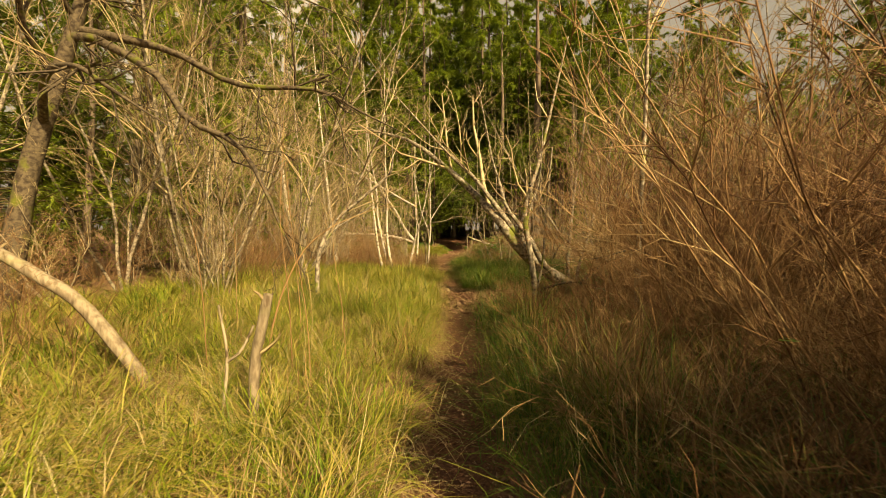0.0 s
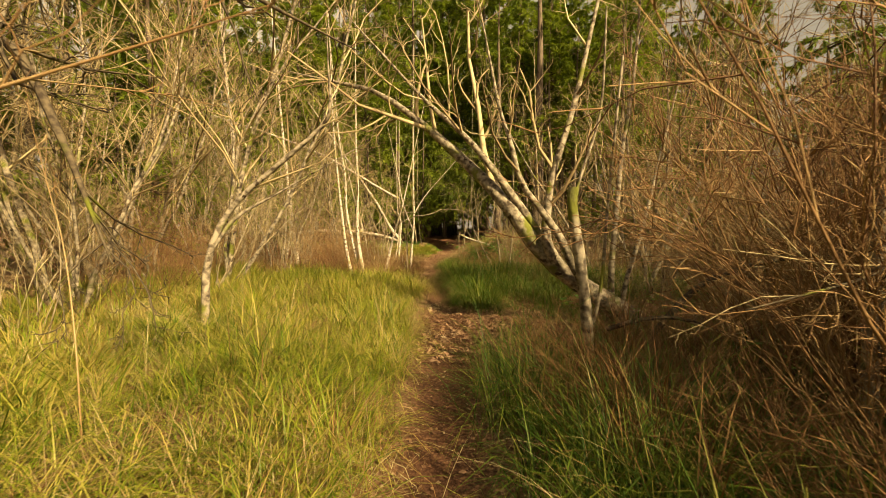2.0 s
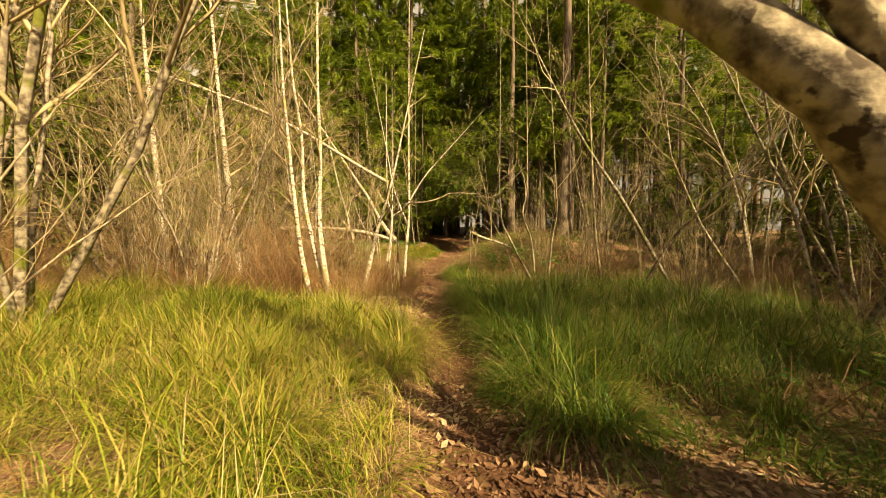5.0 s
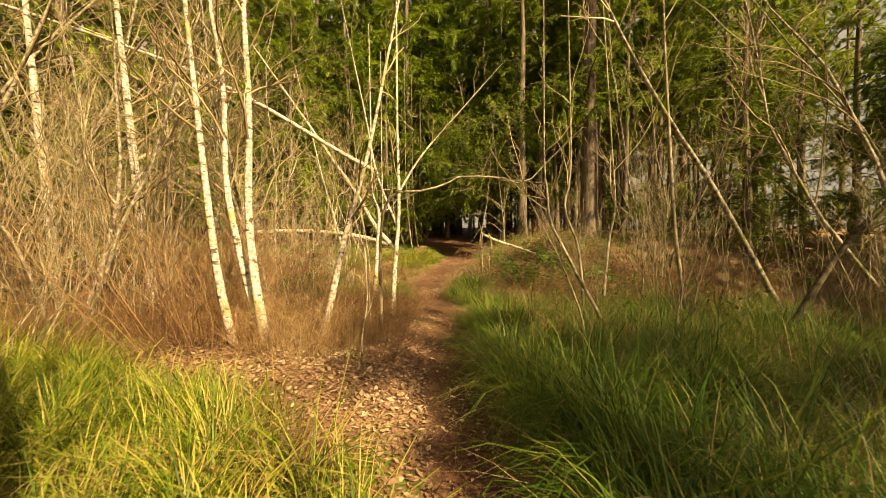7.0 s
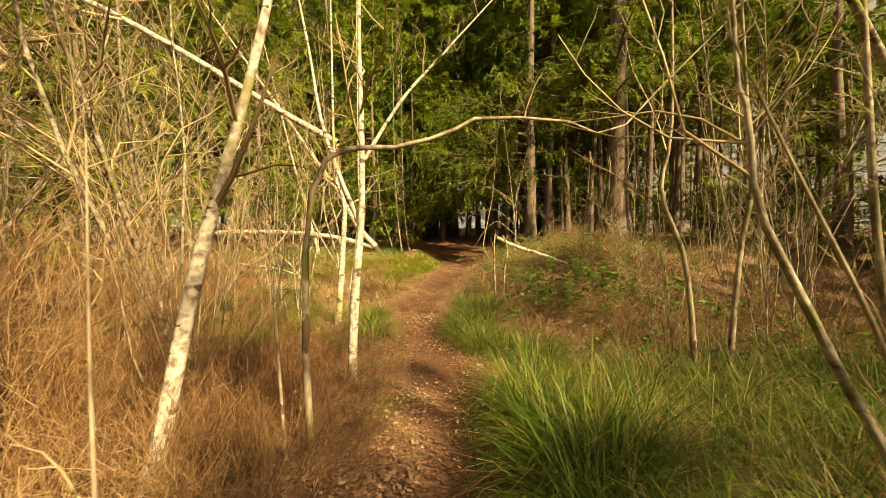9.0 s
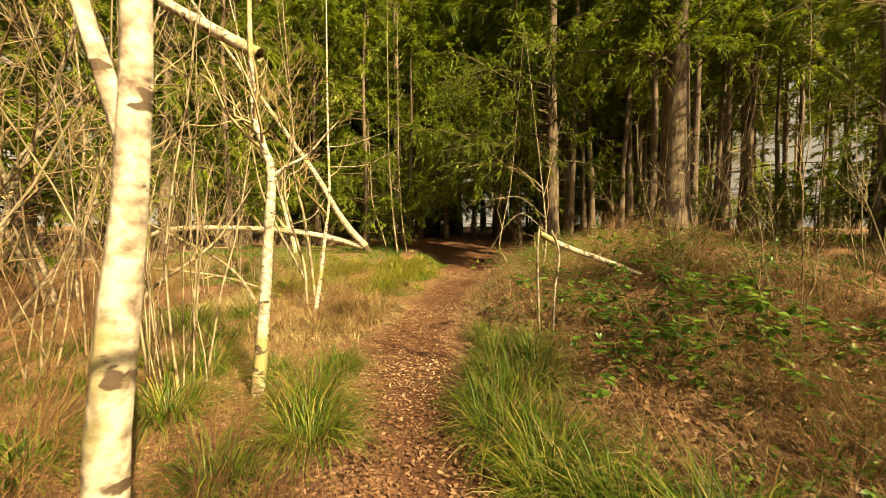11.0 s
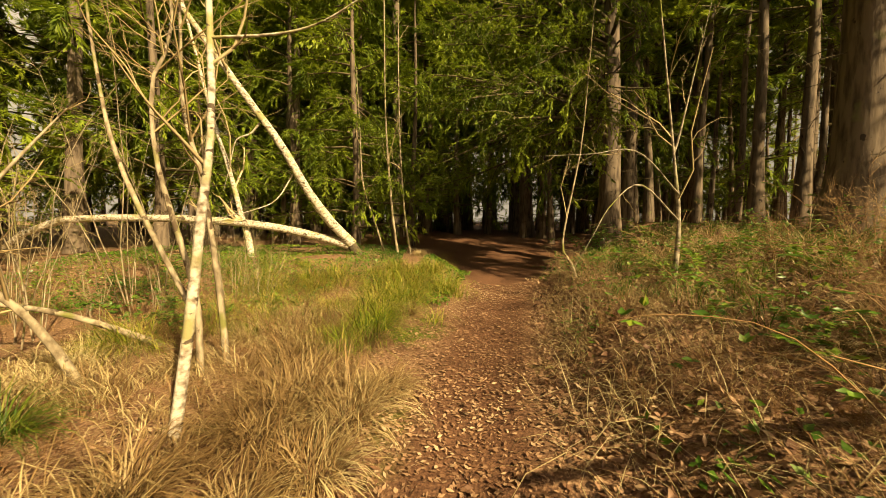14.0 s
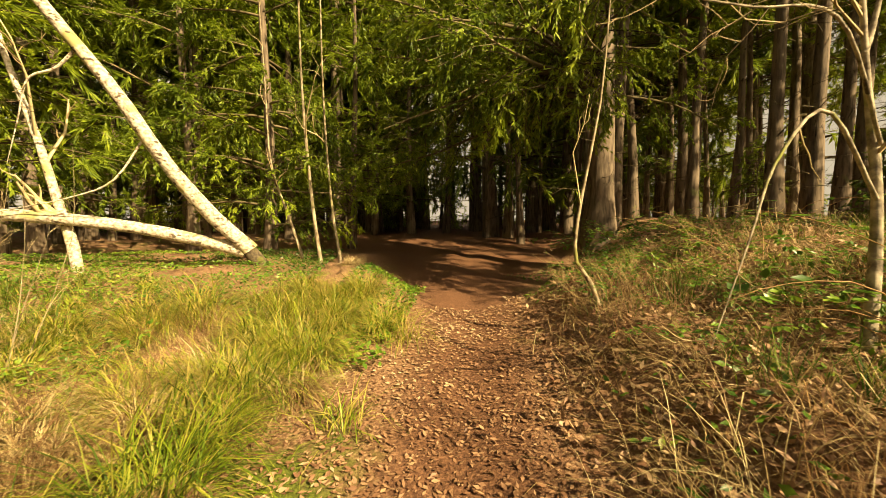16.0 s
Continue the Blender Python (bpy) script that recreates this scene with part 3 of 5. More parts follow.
# ---- bare trees ----
def bare_tree(name, label, limbs, mat, twig_levels=((6, 0.32), (5, 0.45), (3, 0.5)), twig_mat=None, up=0.1, wobble=0.24, angle=0.75, k=9, lo=0.35, category="tree", group="", least=0.0024, tip=True):
    """A tree from its limbs, the first being the trunk: (points, radius at foot, radius at tip)."""
    root = thing(name, label, category, group)
    if tip:
        limbs = [([*p, tuple(2.1 * a - 1.1 * c for a, c in zip(p[-1], p[-2]))], r0, min(r1, r0 * 0.55) * 0.28) for p, r0, r1 in limbs]
    for i, (pts, r0, r1) in enumerate(limbs):
        b = Buf()
        limb(b, pts, r0, r1, k if i == 0 else max(6, k - 2), 18)
        part("trunk" if i == 0 else "limb", b, mat, root)
    tb = Buf()
    P, R = stack_limbs(limbs)
    twiggy(tb, P, R, twig_levels, up=up, wobble=wobble, angle=angle, lo=lo, least=least)
    tagged(part("crown", tb, twig_mat or TWIG, root, "fine bare twigs"), kind="stuff")
    return root


bare_tree("leaning_alder", "leaning many-stemmed bare alder with lichen and moss", [
    ([(3.7, 8.12, -0.12), (2.85, 8.3, 0.40), (1.94, 8.35, 1.02), (1.23, 8.45, 1.96), (0.6, 9.0, 2.72), (0.0, 9.4, 3.35), (-0.9, 9.9, 4.1), (-1.9, 10.4, 4.5)], 0.165, 0.03),
    ([(2.3, 8.4, 0.75), (1.21, 8.38, 2.22), (0.72, 8.71, 2.93), (0.04, 9.06, 3.65), (-0.78, 9.52, 4.67)], 0.07, 0.022),
    ([(2.75, 8.4, 0.4), (2.21, 8.05, 0.93), (1.98, 7.97, 1.35), (1.72, 7.94, 1.70), (1.38, 7.87, 2.13), (1.24, 7.89, 2.67), (1.10, 7.96, 3.12), (0.96, 8.14, 4.0)], 0.075, 0.025),
    ([(2.5, 8.4, 0.55), (1.92, 8.22, 1.15), (1.84, 8.19, 1.59), (1.92, 8.16, 2.30), (2.19, 8.18, 3.20), (2.54, 8.32, 4.6)], 0.095, 0.05),
    ([(3.1, 8.6, -0.05), (3.0, 8.57, 0.63), (3.07, 8.61, 1.63), (3.22, 8.74, 2.78), (3.46, 8.88, 3.99), (3.62, 9.02, 5.45)], 0.06, 0.03),
    ([(3.25, 8.7, -0.05), (3.28, 8.66, 0.62), (3.55, 8.69, 1.53), (3.89, 8.82, 2.71), (4.30, 8.96, 4.14)], 0.05, 0.025),
], ALDER, ((6, 0.30), (5, 0.42), (3, 0.5)), category="alder tree", least=0.0032)
bare_tree("snapped_stem", "snapped brown stem with thin shoots among the grass", [([(1.62, 6.2, -0.05), (1.59, 6.18, 0.6), (1.50, 6.15, 1.2), (1.42, 6.13, 1.62), (1.43, 6.13, 1.8)], 0.055, 0.043), ([(1.42, 6.13, 1.66), (1.50, 6.12, 1.95), (1.66, 6.14, 2.5), (1.72, 6.2, 3.4)], 0.016, 0.008), ([(1.60, 6.18, 0.45), (1.72, 6.2, 0.9), (1.78, 6.22, 1.7), (1.90, 6.25, 3.0)], 0.02, 0.01)], ALDER, ((1, 0.05),), tip=False, category="tree stem")
bare_tree("grey_stem", "tall straight grey bare stem in the dark thicket", [([(2.72, 5.0, -0.1), (2.74, 5.0, 1.3), (2.80, 5.0, 3.0), (2.86, 5.05, 4.8), (2.95, 5.1, 7.0)], 0.042, 0.022)], ALDER, ((7, 0.2), (5, 0.42), (2, 0.5)), category="tree stem")
for pts, r in (([(1.75, 6.15, 0.55), (2.1, 6.1, 0.66), (2.5, 6.12, 0.63), (3.2, 6.2, 0.35), (3.9, 6.3, 0.0)], 0.022), ([(2.2, 6.5, 0.15), (2.7, 6.4, 0.85), (3.2, 6.3, 1.12), (3.8, 6.2, 1.22), (4.6, 6.0, 1.2)], 0.035), ([(4.4, 5.4, 0.1), (3.4, 5.0, 0.8), (2.6, 4.7, 1.25), (2.0, 4.5, 1.18)], 0.018)):
    bare_tree("fallen_branch", "dark dead branch caught in the thicket", [(pts, r, r * 0.5)], MOSSY, ((5, 0.3), (4, 0.42)), category="fallen branch", group="fallen branches in the thicket")
bare_tree("bent_alder", "low bent alder arching over the grass", [
    ([(-2.7, 7.62, 0.0), (-2.67, 7.64, 1.04), (-2.37, 7.66, 1.72), (-1.76, 7.56, 2.23), (-1.19, 7.47, 2.68), (-1.04, 7.37, 2.90), (-1.03, 7.28, 3.3)], 0.05, 0.018),
    ([(-2.62, 7.65, 1.2), (-2.37, 7.76, 1.60), (-1.92, 7.86, 1.91), (-1.38, 7.96, 2.26)], 0.03, 0.01)], ALDER, ((6, 0.35), (4, 0.45), (2, 0.5)), category="alder tree", least=0.003)
bare_tree("mossy_tree", "old dark tree with mossy crooked limbs", [
    ([(-8.2, 6.6, -0.1), (-7.9, 6.8, 2.5), (-7.3, 6.9, 4.6), (-6.8, 7.0, 6.5), (-6.6, 7.3, 9.5)], 0.20, 0.06),
    ([(-7.3, 6.9, 4.7), (-6.9, 6.92, 5.3), (-5.32, 6.69, 4.47), (-4.67, 6.57, 3.6), (-3.69, 6.45, 3.11), (-3.13, 6.33, 2.24), (-2.9, 6.3, 1.7)], 0.10, 0.025),
    ([(-6.9, 6.95, 5.4), (-5.29, 7.01, 5.05), (-4.03, 7.09, 4.44), (-2.48, 7.09, 4.33), (-1.6, 7.1, 3.9)], 0.085, 0.02),
    ([(-7.6, 6.85, 3.6), (-6.6, 6.0, 4.1), (-5.3, 5.2, 3.9), (-4.2, 4.6, 3.3)], 0.075, 0.02),
    ([(-6.9, 6.95, 6.0), (-5.6, 6.2, 6.4), (-4.0, 5.6, 5.9), (-2.6, 5.4, 5.2)], 0.055, 0.015)], MOSSY, ((9, 0.3), (7, 0.42), (4, 0.5)), MOSSY, wobble=0.32, up=-0.02, least=0.0045)

BIRCH_SMALL = ((9, 0.18), (5, 0.45), (3, 0.5))
bare_tree("birch", "slim pale birch rising from brown brushwood", [([(-4.97, 16.75, -0.1), (-5.09, 16.78, 0.84), (-5.25, 16.78, 2.16), (-5.44, 16.84, 3.89), (-5.64, 16.9, 5.71), (-5.89, 17, 8.2)], 0.10, 0.045)], BIRCH, BIRCH_SMALL, category="birch tree", group="birches by the path")
bare_tree("birch", "slim pale birch rising from brown brushwood", [([(-7.3, 17.39, -0.1), (-7.51, 17.44, 2.13), (-7.73, 17.5, 3.9), (-7.95, 17.57, 6.11), (-8.22, 17.67, 8.88)], 0.10, 0.045)], BIRCH, BIRCH_SMALL, category="birch tree", group="birches by the path")
bare_tree("birch", "clump of pale birch stems with mossy feet", [
    ([(-2.10, 14.83, 0.0), (-2.23, 14.85, 0.72), (-2.34, 14.89, 1.74), (-2.33, 14.93, 3.05), (-2.40, 14.98, 4.50), (-2.43, 15.05, 6.69)], 0.068, 0.034),
    ([(-2.46, 14.74, 0.0), (-2.68, 14.77, 1.02), (-2.85, 14.82, 2.30), (-2.99, 14.86, 3.58), (-3.10, 14.90, 4.65), (-3.20, 14.96, 6.58)], 0.056, 0.028),
    ([(-2.2, 14.94, 0.0), (-2.53, 15.03, 1.22), (-2.74, 15.11, 2.21), (-2.84, 15.26, 3.54), (-3.08, 15.40, 4.77), (-3.31, 15.57, 6.86)], 0.055, 0.028)], BIRCH, BIRCH_SMALL, category="birch tree", group="birches by the path")
bare_tree("birch", "pale crooked birch close beside the path", [
    ([(-0.70, 16.7, 0.0), (-0.66, 16.7, 0.94), (-0.59, 16.72, 1.74), (-0.59, 16.74, 2.65), (-0.61, 16.77, 3.56), (-0.62, 16.82, 6.0)], 0.05, 0.022),
    ([(-0.62, 16.74, 2.2), (-0.2, 16.8, 2.9), (0.2, 16.9, 3.4), (0.8, 17.0, 4.1)], 0.022, 0.008),
    ([(-0.60, 16.74, 1.6), (-1.0, 16.9, 2.6), (-1.2, 17.0, 3.6), (-1.5, 17.1, 5.0)], 0.025, 0.008)], BIRCH, ((7, 0.25), (5, 0.45), (3, 0.5)), category="birch tree", group="birches by the path")
bare_tree("birch", "slanting pale birch at the edge of the brush", [([(-1.50, 15.05, 0.0), (-1.37, 15.06, 0.46), (-1.19, 15.08, 1.32), (-1.01, 15.09, 1.94), (-0.80, 15.1, 2.74), (-0.5, 15.12, 4.2)], 0.052, 0.03)], BIRCH, ((6, 0.18), (4, 0.45)), category="birch tree", group="birches by the path")
bare_tree("birch_pole", "long pale birch pole fallen slanting through the thicket", [([(-10.24, 18.15, 6.69), (-8.58, 18.09, 6.21), (-5.86, 18.5, 5.38), (-4.22, 18.93, 4.69), (-2.33, 19.2, 3.6), (-1.42, 19.16, 3.1)][::-1], 0.06, 0.025)], BIRCH, ((8, 0.14), (4, 0.4)), tip=False, category="fallen tree")
bare_tree("sapling", "thin bare sapling beside the path", [([(-0.86, 15.44, -0.05), (-0.91, 15.45, 0.76), (-0.92, 15.46, 1.06), (-0.82, 15.46, 1.6)], 0.012, 0.006)], PALE, ((4, 0.3), (3, 0.4)), category="sapling", group="saplings by the path")
bare_tree("sapling", "thin bare sapling in the leaf litter", [([(-0.65, 13.76, -0.05), (-0.68, 13.8, 0.4), (-0.63, 13.84, 0.8), (-0.66, 13.88, 1.25)], 0.010, 0.004)], PALE, ((4, 0.25), (3, 0.4)), category="sapling", group="saplings by the path")
bare_tree("arched_branch", "bare grey branch arching across above the path", [([(-0.72, 15.5, 0.0), (-0.75, 15.5, 1.2), (-0.67, 15.52, 1.92), (-0.45, 15.57, 2.12), (-0.19, 15.61, 2.13), (0.21, 15.60, 2.23), (0.46, 15.64, 2.36), (1.08, 15.66, 2.35), (1.46, 15.70, 2.28), (1.9, 15.74, 2.7)], 0.026, 0.012)], PALE, ((8, 0.18), (4, 0.45)), category="branch", lo=0.4)
bare_tree("curved_sapling", "curved grey sapling leaning over dark grass", [([(2.25, 14.4, 0.0), (2.0, 14.47, 0.60), (1.84, 14.49, 0.88), (1.65, 14.51, 1.26), (1.46, 14.52, 1.64), (1.43, 14.54, 2.02), (1.41, 14.60, 2.38), (1.41, 14.67, 4.2)], 0.026, 0.014)], ALDER, ((7, 0.25), (4, 0.45)), category="sapling", lo=0.5)
for pts, r in (([(2.72, 16.44, -0.05), (2.61, 16.47, 1.23), (2.37, 16.50, 1.95), (2.48, 16.52, 2.73), (2.43, 16.55, 5.2)], 0.03), ([(3.02, 16.43, -0.05), (3.14, 16.45, 1.34), (3.25, 16.46, 2.0), (3.20, 16.49, 3.0), (3.04, 16.53, 5.4)], 0.03),
               ([(1.75, 14.05, -0.05), (1.66, 14.05, 0.57), (1.42, 14.07, 1.19), (1.17, 14.09, 1.69)], 0.014), ([(4.32, 16.07, -0.05), (4.11, 16.11, 1.44), (4.02, 16.16, 2.96), (3.93, 16.22, 4.86), (3.88, 16.29, 6.85)], 0.04)):
    bare_tree("pale_sapling", "slender pale bare sapling in rank grass", [(pts, r, r * 0.45)], PALE, ((7, 0.22), (5, 0.42), (2, 0.5)), category="sapling", group="pale saplings in the grass")
bare_tree("slanting_tree", "dark bare tree slanting over the thicket", [([(6.4, 16.42, -0.1), (4.98, 16.31, 2.17), (3.97, 16.18, 3.48), (3.25, 16.13, 4.61), (2.56, 16.09, 5.85)], 0.055, 0.025)], ALDER, ((7, 0.25), (5, 0.42), (2, 0.5)))
bare_tree("slanting_tree", "dark bare tree slanting over the thicket", [([(4.0, 14.3, -0.1), (4.35, 14.27, 0.54), (4.80, 14.19, 1.37), (5.6, 14.05, 2.3), (6.8, 13.9, 3.6)], 0.05, 0.02)], MOSSY, ((7, 0.25), (5, 0.42), (2, 0.5)))

# birches and saplings before the wood
bare_tree("white_birch", "bright white young birch in dry grass", [
    ([(-1.9, 22.03, -0.05), (-1.78, 22.05, 0.79), (-1.70, 22.08, 1.53), (-1.63, 22.10, 2.19), (-1.66, 22.15, 3.40), (-1.68, 22.21, 5.4)], 0.040, 0.018),
    ([(-1.64, 22.12, 2.68), (-1.19, 22.06, 2.68), (-0.90, 22.01, 2.73), (-0.62, 21.95, 2.86)], 0.011, 0.004),
    ([(-1.68, 22.14, 3.03), (-1.28, 22.08, 3.05), (-0.81, 22.02, 3.2)], 0.010, 0.004)], BIRCH, ((5, 0.2), (4, 0.4)), category="birch tree", group="birches before the wood")
bare_tree("birch", "pale knotted birch close beside the path", [
    ([(-1.42, 19.0, -0.05), (-1.38, 19.03, 0.55), (-1.33, 19.06, 1.39), (-1.30, 19.08, 2.03), (-1.38, 19.09, 2.30), (-1.47, 19.11, 2.72), (-1.50, 19.13, 4.6)], 0.058, 0.042),
    ([(-1.31, 19.08, 1.98), (-1.17, 19.08, 2.09), (-1.01, 19.13, 2.20), (-0.88, 19.18, 2.37)], 0.02, 0.007)], BIRCH, ((5, 0.2), (4, 0.42)), category="birch tree", group="birches before the wood")
bare_tree("birch", "forked pale birch with tangled twigs", [
    ([(-2.38, 23.1, 0.0), (-2.41, 23.12, 0.80), (-2.57, 23.15, 1.37), (-2.79, 23.19, 2.13), (-2.82, 23.21, 2.83), (-2.63, 23.23, 3.46), (-2.85, 23.28, 5.2)], 0.034, 0.016),
    ([(-2.3, 23.4, 0.0), (-2.38, 23.42, 0.89), (-2.55, 23.47, 1.98), (-2.75, 23.51, 2.73), (-2.78, 23.55, 3.75), (-2.92, 23.60, 5.6)], 0.036, 0.018),
    ([(-2.40, 23.12, 0.60), (-3.18, 23.29, 2.02), (-3.52, 23.44, 3.03), (-3.72, 23.48, 4.6)], 0.028, 0.01)], PALE, ((11, 0.34), (8, 0.45), (3, 0.5)), STEM, category="birch tree", group="birches before the wood", least=0.0032)
lb = bare_tree("leaning_birch", "white birch leaning out from its dark broken root", [
    ([(-2.30, 29.18, 1.16), (-2.38, 29.14, 1.27), (-2.82, 28.93, 1.79), (-3.27, 28.53, 2.58), (-3.70, 28.23, 3.49), (-4.38, 27.98, 4.53), (-5.6, 27.6, 6.4), (-6.8, 27.2, 8.2)], 0.155, 0.085),
    ([(-4.05, 28.12, 4.04), (-4.30, 28.08, 3.71), (-4.63, 28.07, 3.54), (-4.78, 28.08, 3.0)], 0.025, 0.01),
    ([(-3.5, 28.48, 2.9), (-3.90, 28.41, 2.24), (-4.47, 28.39, 1.98), (-5.19, 28.39, 1.81)], 0.018, 0.008)], BIRCH, ((6, 0.16), (5, 0.42), (2, 0.5)), category="birch tree", group="birches before the wood", lo=0.5)
b = Buf()
limb(b, [(-1.6, 29.5, 0.15), (-1.8, 29.42, 0.42), (-2.1, 29.28, 0.82), (-2.36, 29.15, 1.24)], 0.17, 0.10, 10, 12, 0.3)
for dx, dy, dz in ((0.5, -0.2, -0.25), (0.35, 0.3, 0.1), (-0.1, -0.45, -0.2), (0.2, -0.35, 0.3)):
    limb(b, [(-1.75, 29.45, 0.35), (-1.75 + dx * 0.6, 29.45 + dy * 0.6, 0.35 + dz * 0.6), (-1.75 + dx * 1.2, 29.45 + dy * 1.2, 0.3 + dz)], 0.06, 0.015, 6, 6, 0.2)
part("root", b, MOSSY, lb, "dark broken root")
bare_tree("fallen_birch", "fallen white birch log propped across the clearing", [([(-2.36, 29.2, 1.12), (-3.04, 29.14, 1.32), (-3.90, 28.99, 1.54), (-4.74, 28.72, 1.68), (-5.45, 28.53, 1.74), (-7.19, 28.60, 1.80), (-9.5, 28.5, 1.6), (-11.5, 28.6, 0.05)], 0.115, 0.075)], BIRCH, ((4, 0.1), (3, 0.4)), tip=False, category="fallen log")
bare_tree("birch", "white birch slanting behind the fallen log", [([(-4.6, 28.8, 0.0), (-4.75, 28.80, 1.23), (-4.96, 28.86, 1.89), (-5.24, 28.86, 3.06), (-5.64, 28.87, 4.40), (-6.3, 28.9, 7.2)], 0.09, 0.05)], BIRCH, ((6, 0.2), (5, 0.42), (2, 0.5)), category="birch tree", group="birches before the wood")
for pts, r in (([(-1.0, 29.2, 0.2), (-1.06, 29.22, 0.66), (-1.22, 29.29, 1.79), (-1.36, 29.38, 3.36), (-1.44, 29.47, 4.93), (-1.47, 29.55, 8.0)], 0.045), ([(-0.72, 29.45, 0.2), (-0.79, 29.49, 0.99), (-0.93, 29.56, 1.92), (-1.05, 29.65, 3.56), (-1.10, 29.73, 5.3), (-1.12, 29.8, 8.0)], 0.035),
               ([(-1.35, 29.65, 0.2), (-1.48, 29.69, 0.82), (-1.80, 29.79, 1.82), (-2.12, 29.88, 2.82), (-2.21, 29.94, 4.4)], 0.04)):
    bare_tree("wood_sapling", "thin pale greenish sapling at the wood's edge", [(pts, r, r * 0.5)], PALE, ((5, 0.14), (4, 0.45)), category="sapling", group="saplings at the wood's edge", lo=0.45)
bare_tree("bent_sapling", "bent pale sapling on the path bank", [([(2.33, 25.72, 0.3), (2.28, 25.76, 0.65), (2.20, 25.79, 0.92), (2.07, 25.87, 1.18), (2.15, 25.93, 1.69), (2.30, 25.94, 2.41), (2.43, 25.95, 3.19), (2.6, 26, 5.2)], 0.03, 0.014)], PALE, ((5, 0.2), (4, 0.42)), category="sapling", lo=0.4)
bare_tree("ivy_sapling", "knotted brown sapling on the bramble bank", [([(2.68, 23.92, 0.4), (2.71, 23.93, 0.84), (2.75, 23.94, 1.21), (2.77, 23.96, 1.68), (2.74, 23.99, 2.14), (2.71, 24.0, 2.45), (2.5, 24.0, 4.2)], 0.04, 0.014),
                             ([(2.71, 24.0, 2.4), (2.78, 24.0, 2.63), (2.95, 24.0, 3.4)], 0.018, 0.008), ([(2.76, 23.95, 1.6), (2.2, 23.8, 2.0), (1.8, 23.7, 1.75), (1.55, 23.6, 1.4)], 0.012, 0.004), ([(2.77, 23.95, 1.9), (2.1, 23.7, 2.35), (1.5, 23.6, 2.3)], 0.010, 0.004)], ALDER, ((5, 0.3), (4, 0.42)), category="sapling")
bare_tree("pale_log", "broken pale log lying on the bramble bank", [([(1.45, 20.2, 1.52), (1.92, 20.49, 1.33), (2.81, 20.86, 1.06), (3.73, 21.23, 0.72)], 0.038, 0.034)], BIRCH, ((2, 0.1),), tip=False, category="fallen log")
for pts in ([(1.40, 19.99, 0.2), (1.37, 20.0, 1.20), (1.39, 20.01, 1.62)], [(1.55, 19.97, 0.2), (1.57, 19.98, 0.83), (1.64, 20.04, 1.27), (1.57, 20.11, 1.55)]):
    bare_tree("broken_pole", "upright broken grey pole in the brambles", [(pts, 0.015, 0.012)], ALDER, ((3, 0.2), (2, 0.4)), tip=False, category="dead stem", group="broken poles in the brambles")
for pts in ([(-3.2, 22.85, 0.05), (-3.38, 22.79, 0.48), (-3.70, 22.72, 0.92), (-4.22, 22.54, 1.32), (-4.9, 22.3, 1.75)], [(-4.9, 21.95, 0.05), (-4.57, 22.03, 0.63), (-3.99, 22.13, 1.06), (-3.69, 22.43, 1.47), (-3.5, 22.65, 1.95)], [(-2.9, 23.8, 0.05), (-4.2, 23.6, 0.6), (-5.6, 23.3, 0.85)]):
    bare_tree("fallen_branch", "pale fallen branch propped among the grass", [(pts, 0.042, 0.018)], PALE, ((6, 0.3), (5, 0.42)), STEM, category="fallen branch", group="fallen branches")

# the stake and log beside the start
bare_tree("stake", "weathered pale broken stake in tall grass", [([(-1.38, 2.53, -0.1), (-1.34, 2.52, 0.53), (-1.28, 2.49, 0.77), (-1.22, 2.48, 1.03)], 0.038, 0.034)], DRIFT, ((2, 0.25),), tip=False, category="wooden stake")
bare_tree("forked_stick", "forked grey stick beside the stake", [([(-1.6, 2.5, -0.05), (-1.54, 2.52, 0.54), (-1.58, 2.5, 0.95)], 0.012, 0.008), ([(-1.54, 2.52, 0.54), (-1.44, 2.52, 0.62), (-1.35, 2.53, 0.80)], 0.012, 0.009)], PALE, ((2, 0.25),), tip=False, category="stick")
bare_tree("leaning_log", "barkless pale log leaning into the grass", [([(-2.75, 3.33, 0.0), (-3.31, 3.28, 0.78), (-3.67, 3.24, 1.07), (-3.97, 3.2, 1.28), (-4.73, 3.21, 1.7), (-5.4, 3.2, 0.1)][:5], 0.058, 0.048)], DRIFT, ((2, 0.1),), tip=False, category="fallen log")


bare_tree("red_branch", "long reddish bare branch leaning over the grass", [([(-1.95, 3.85, -0.05), (-1.8, 3.88, 0.7), (-1.55, 3.9, 1.25), (-1.24, 3.9, 1.53), (-0.96, 3.92, 1.66), (-0.6, 3.95, 1.8)], 0.012, 0.006)], RED_TWIG, ((7, 0.3), (4, 0.4)), RED_TWIG, category="branch")
for x, y, h in ((-1.15, 3.1, 1.9), (-0.95, 3.5, 1.6), (-1.4, 3.3, 2.1), (-1.75, 4.4, 1.8), (-2.4, 3.6, 2.0), (-1.9, 5.2, 1.7), (-2.9, 5.0, 2.0)):
    a = rng.uniform(-0.25, 0.25, 4)
    bare_tree("red_shoot", "thin upright reddish shoot in the grass", [([(x, y, -0.05), (x + a[0] * 0.3, y + a[1] * 0.3, h * 0.4), (x + a[0], y + a[1], h * 0.75), (x + a[0] * 1.4 + a[2] * 0.3, y + a[1] * 1.3, h)], 0.0055, 0.003)], RED_TWIG, ((4, 0.28), (2, 0.4)), RED_TWIG, category="shoot", group="red shoots", up=0.2)


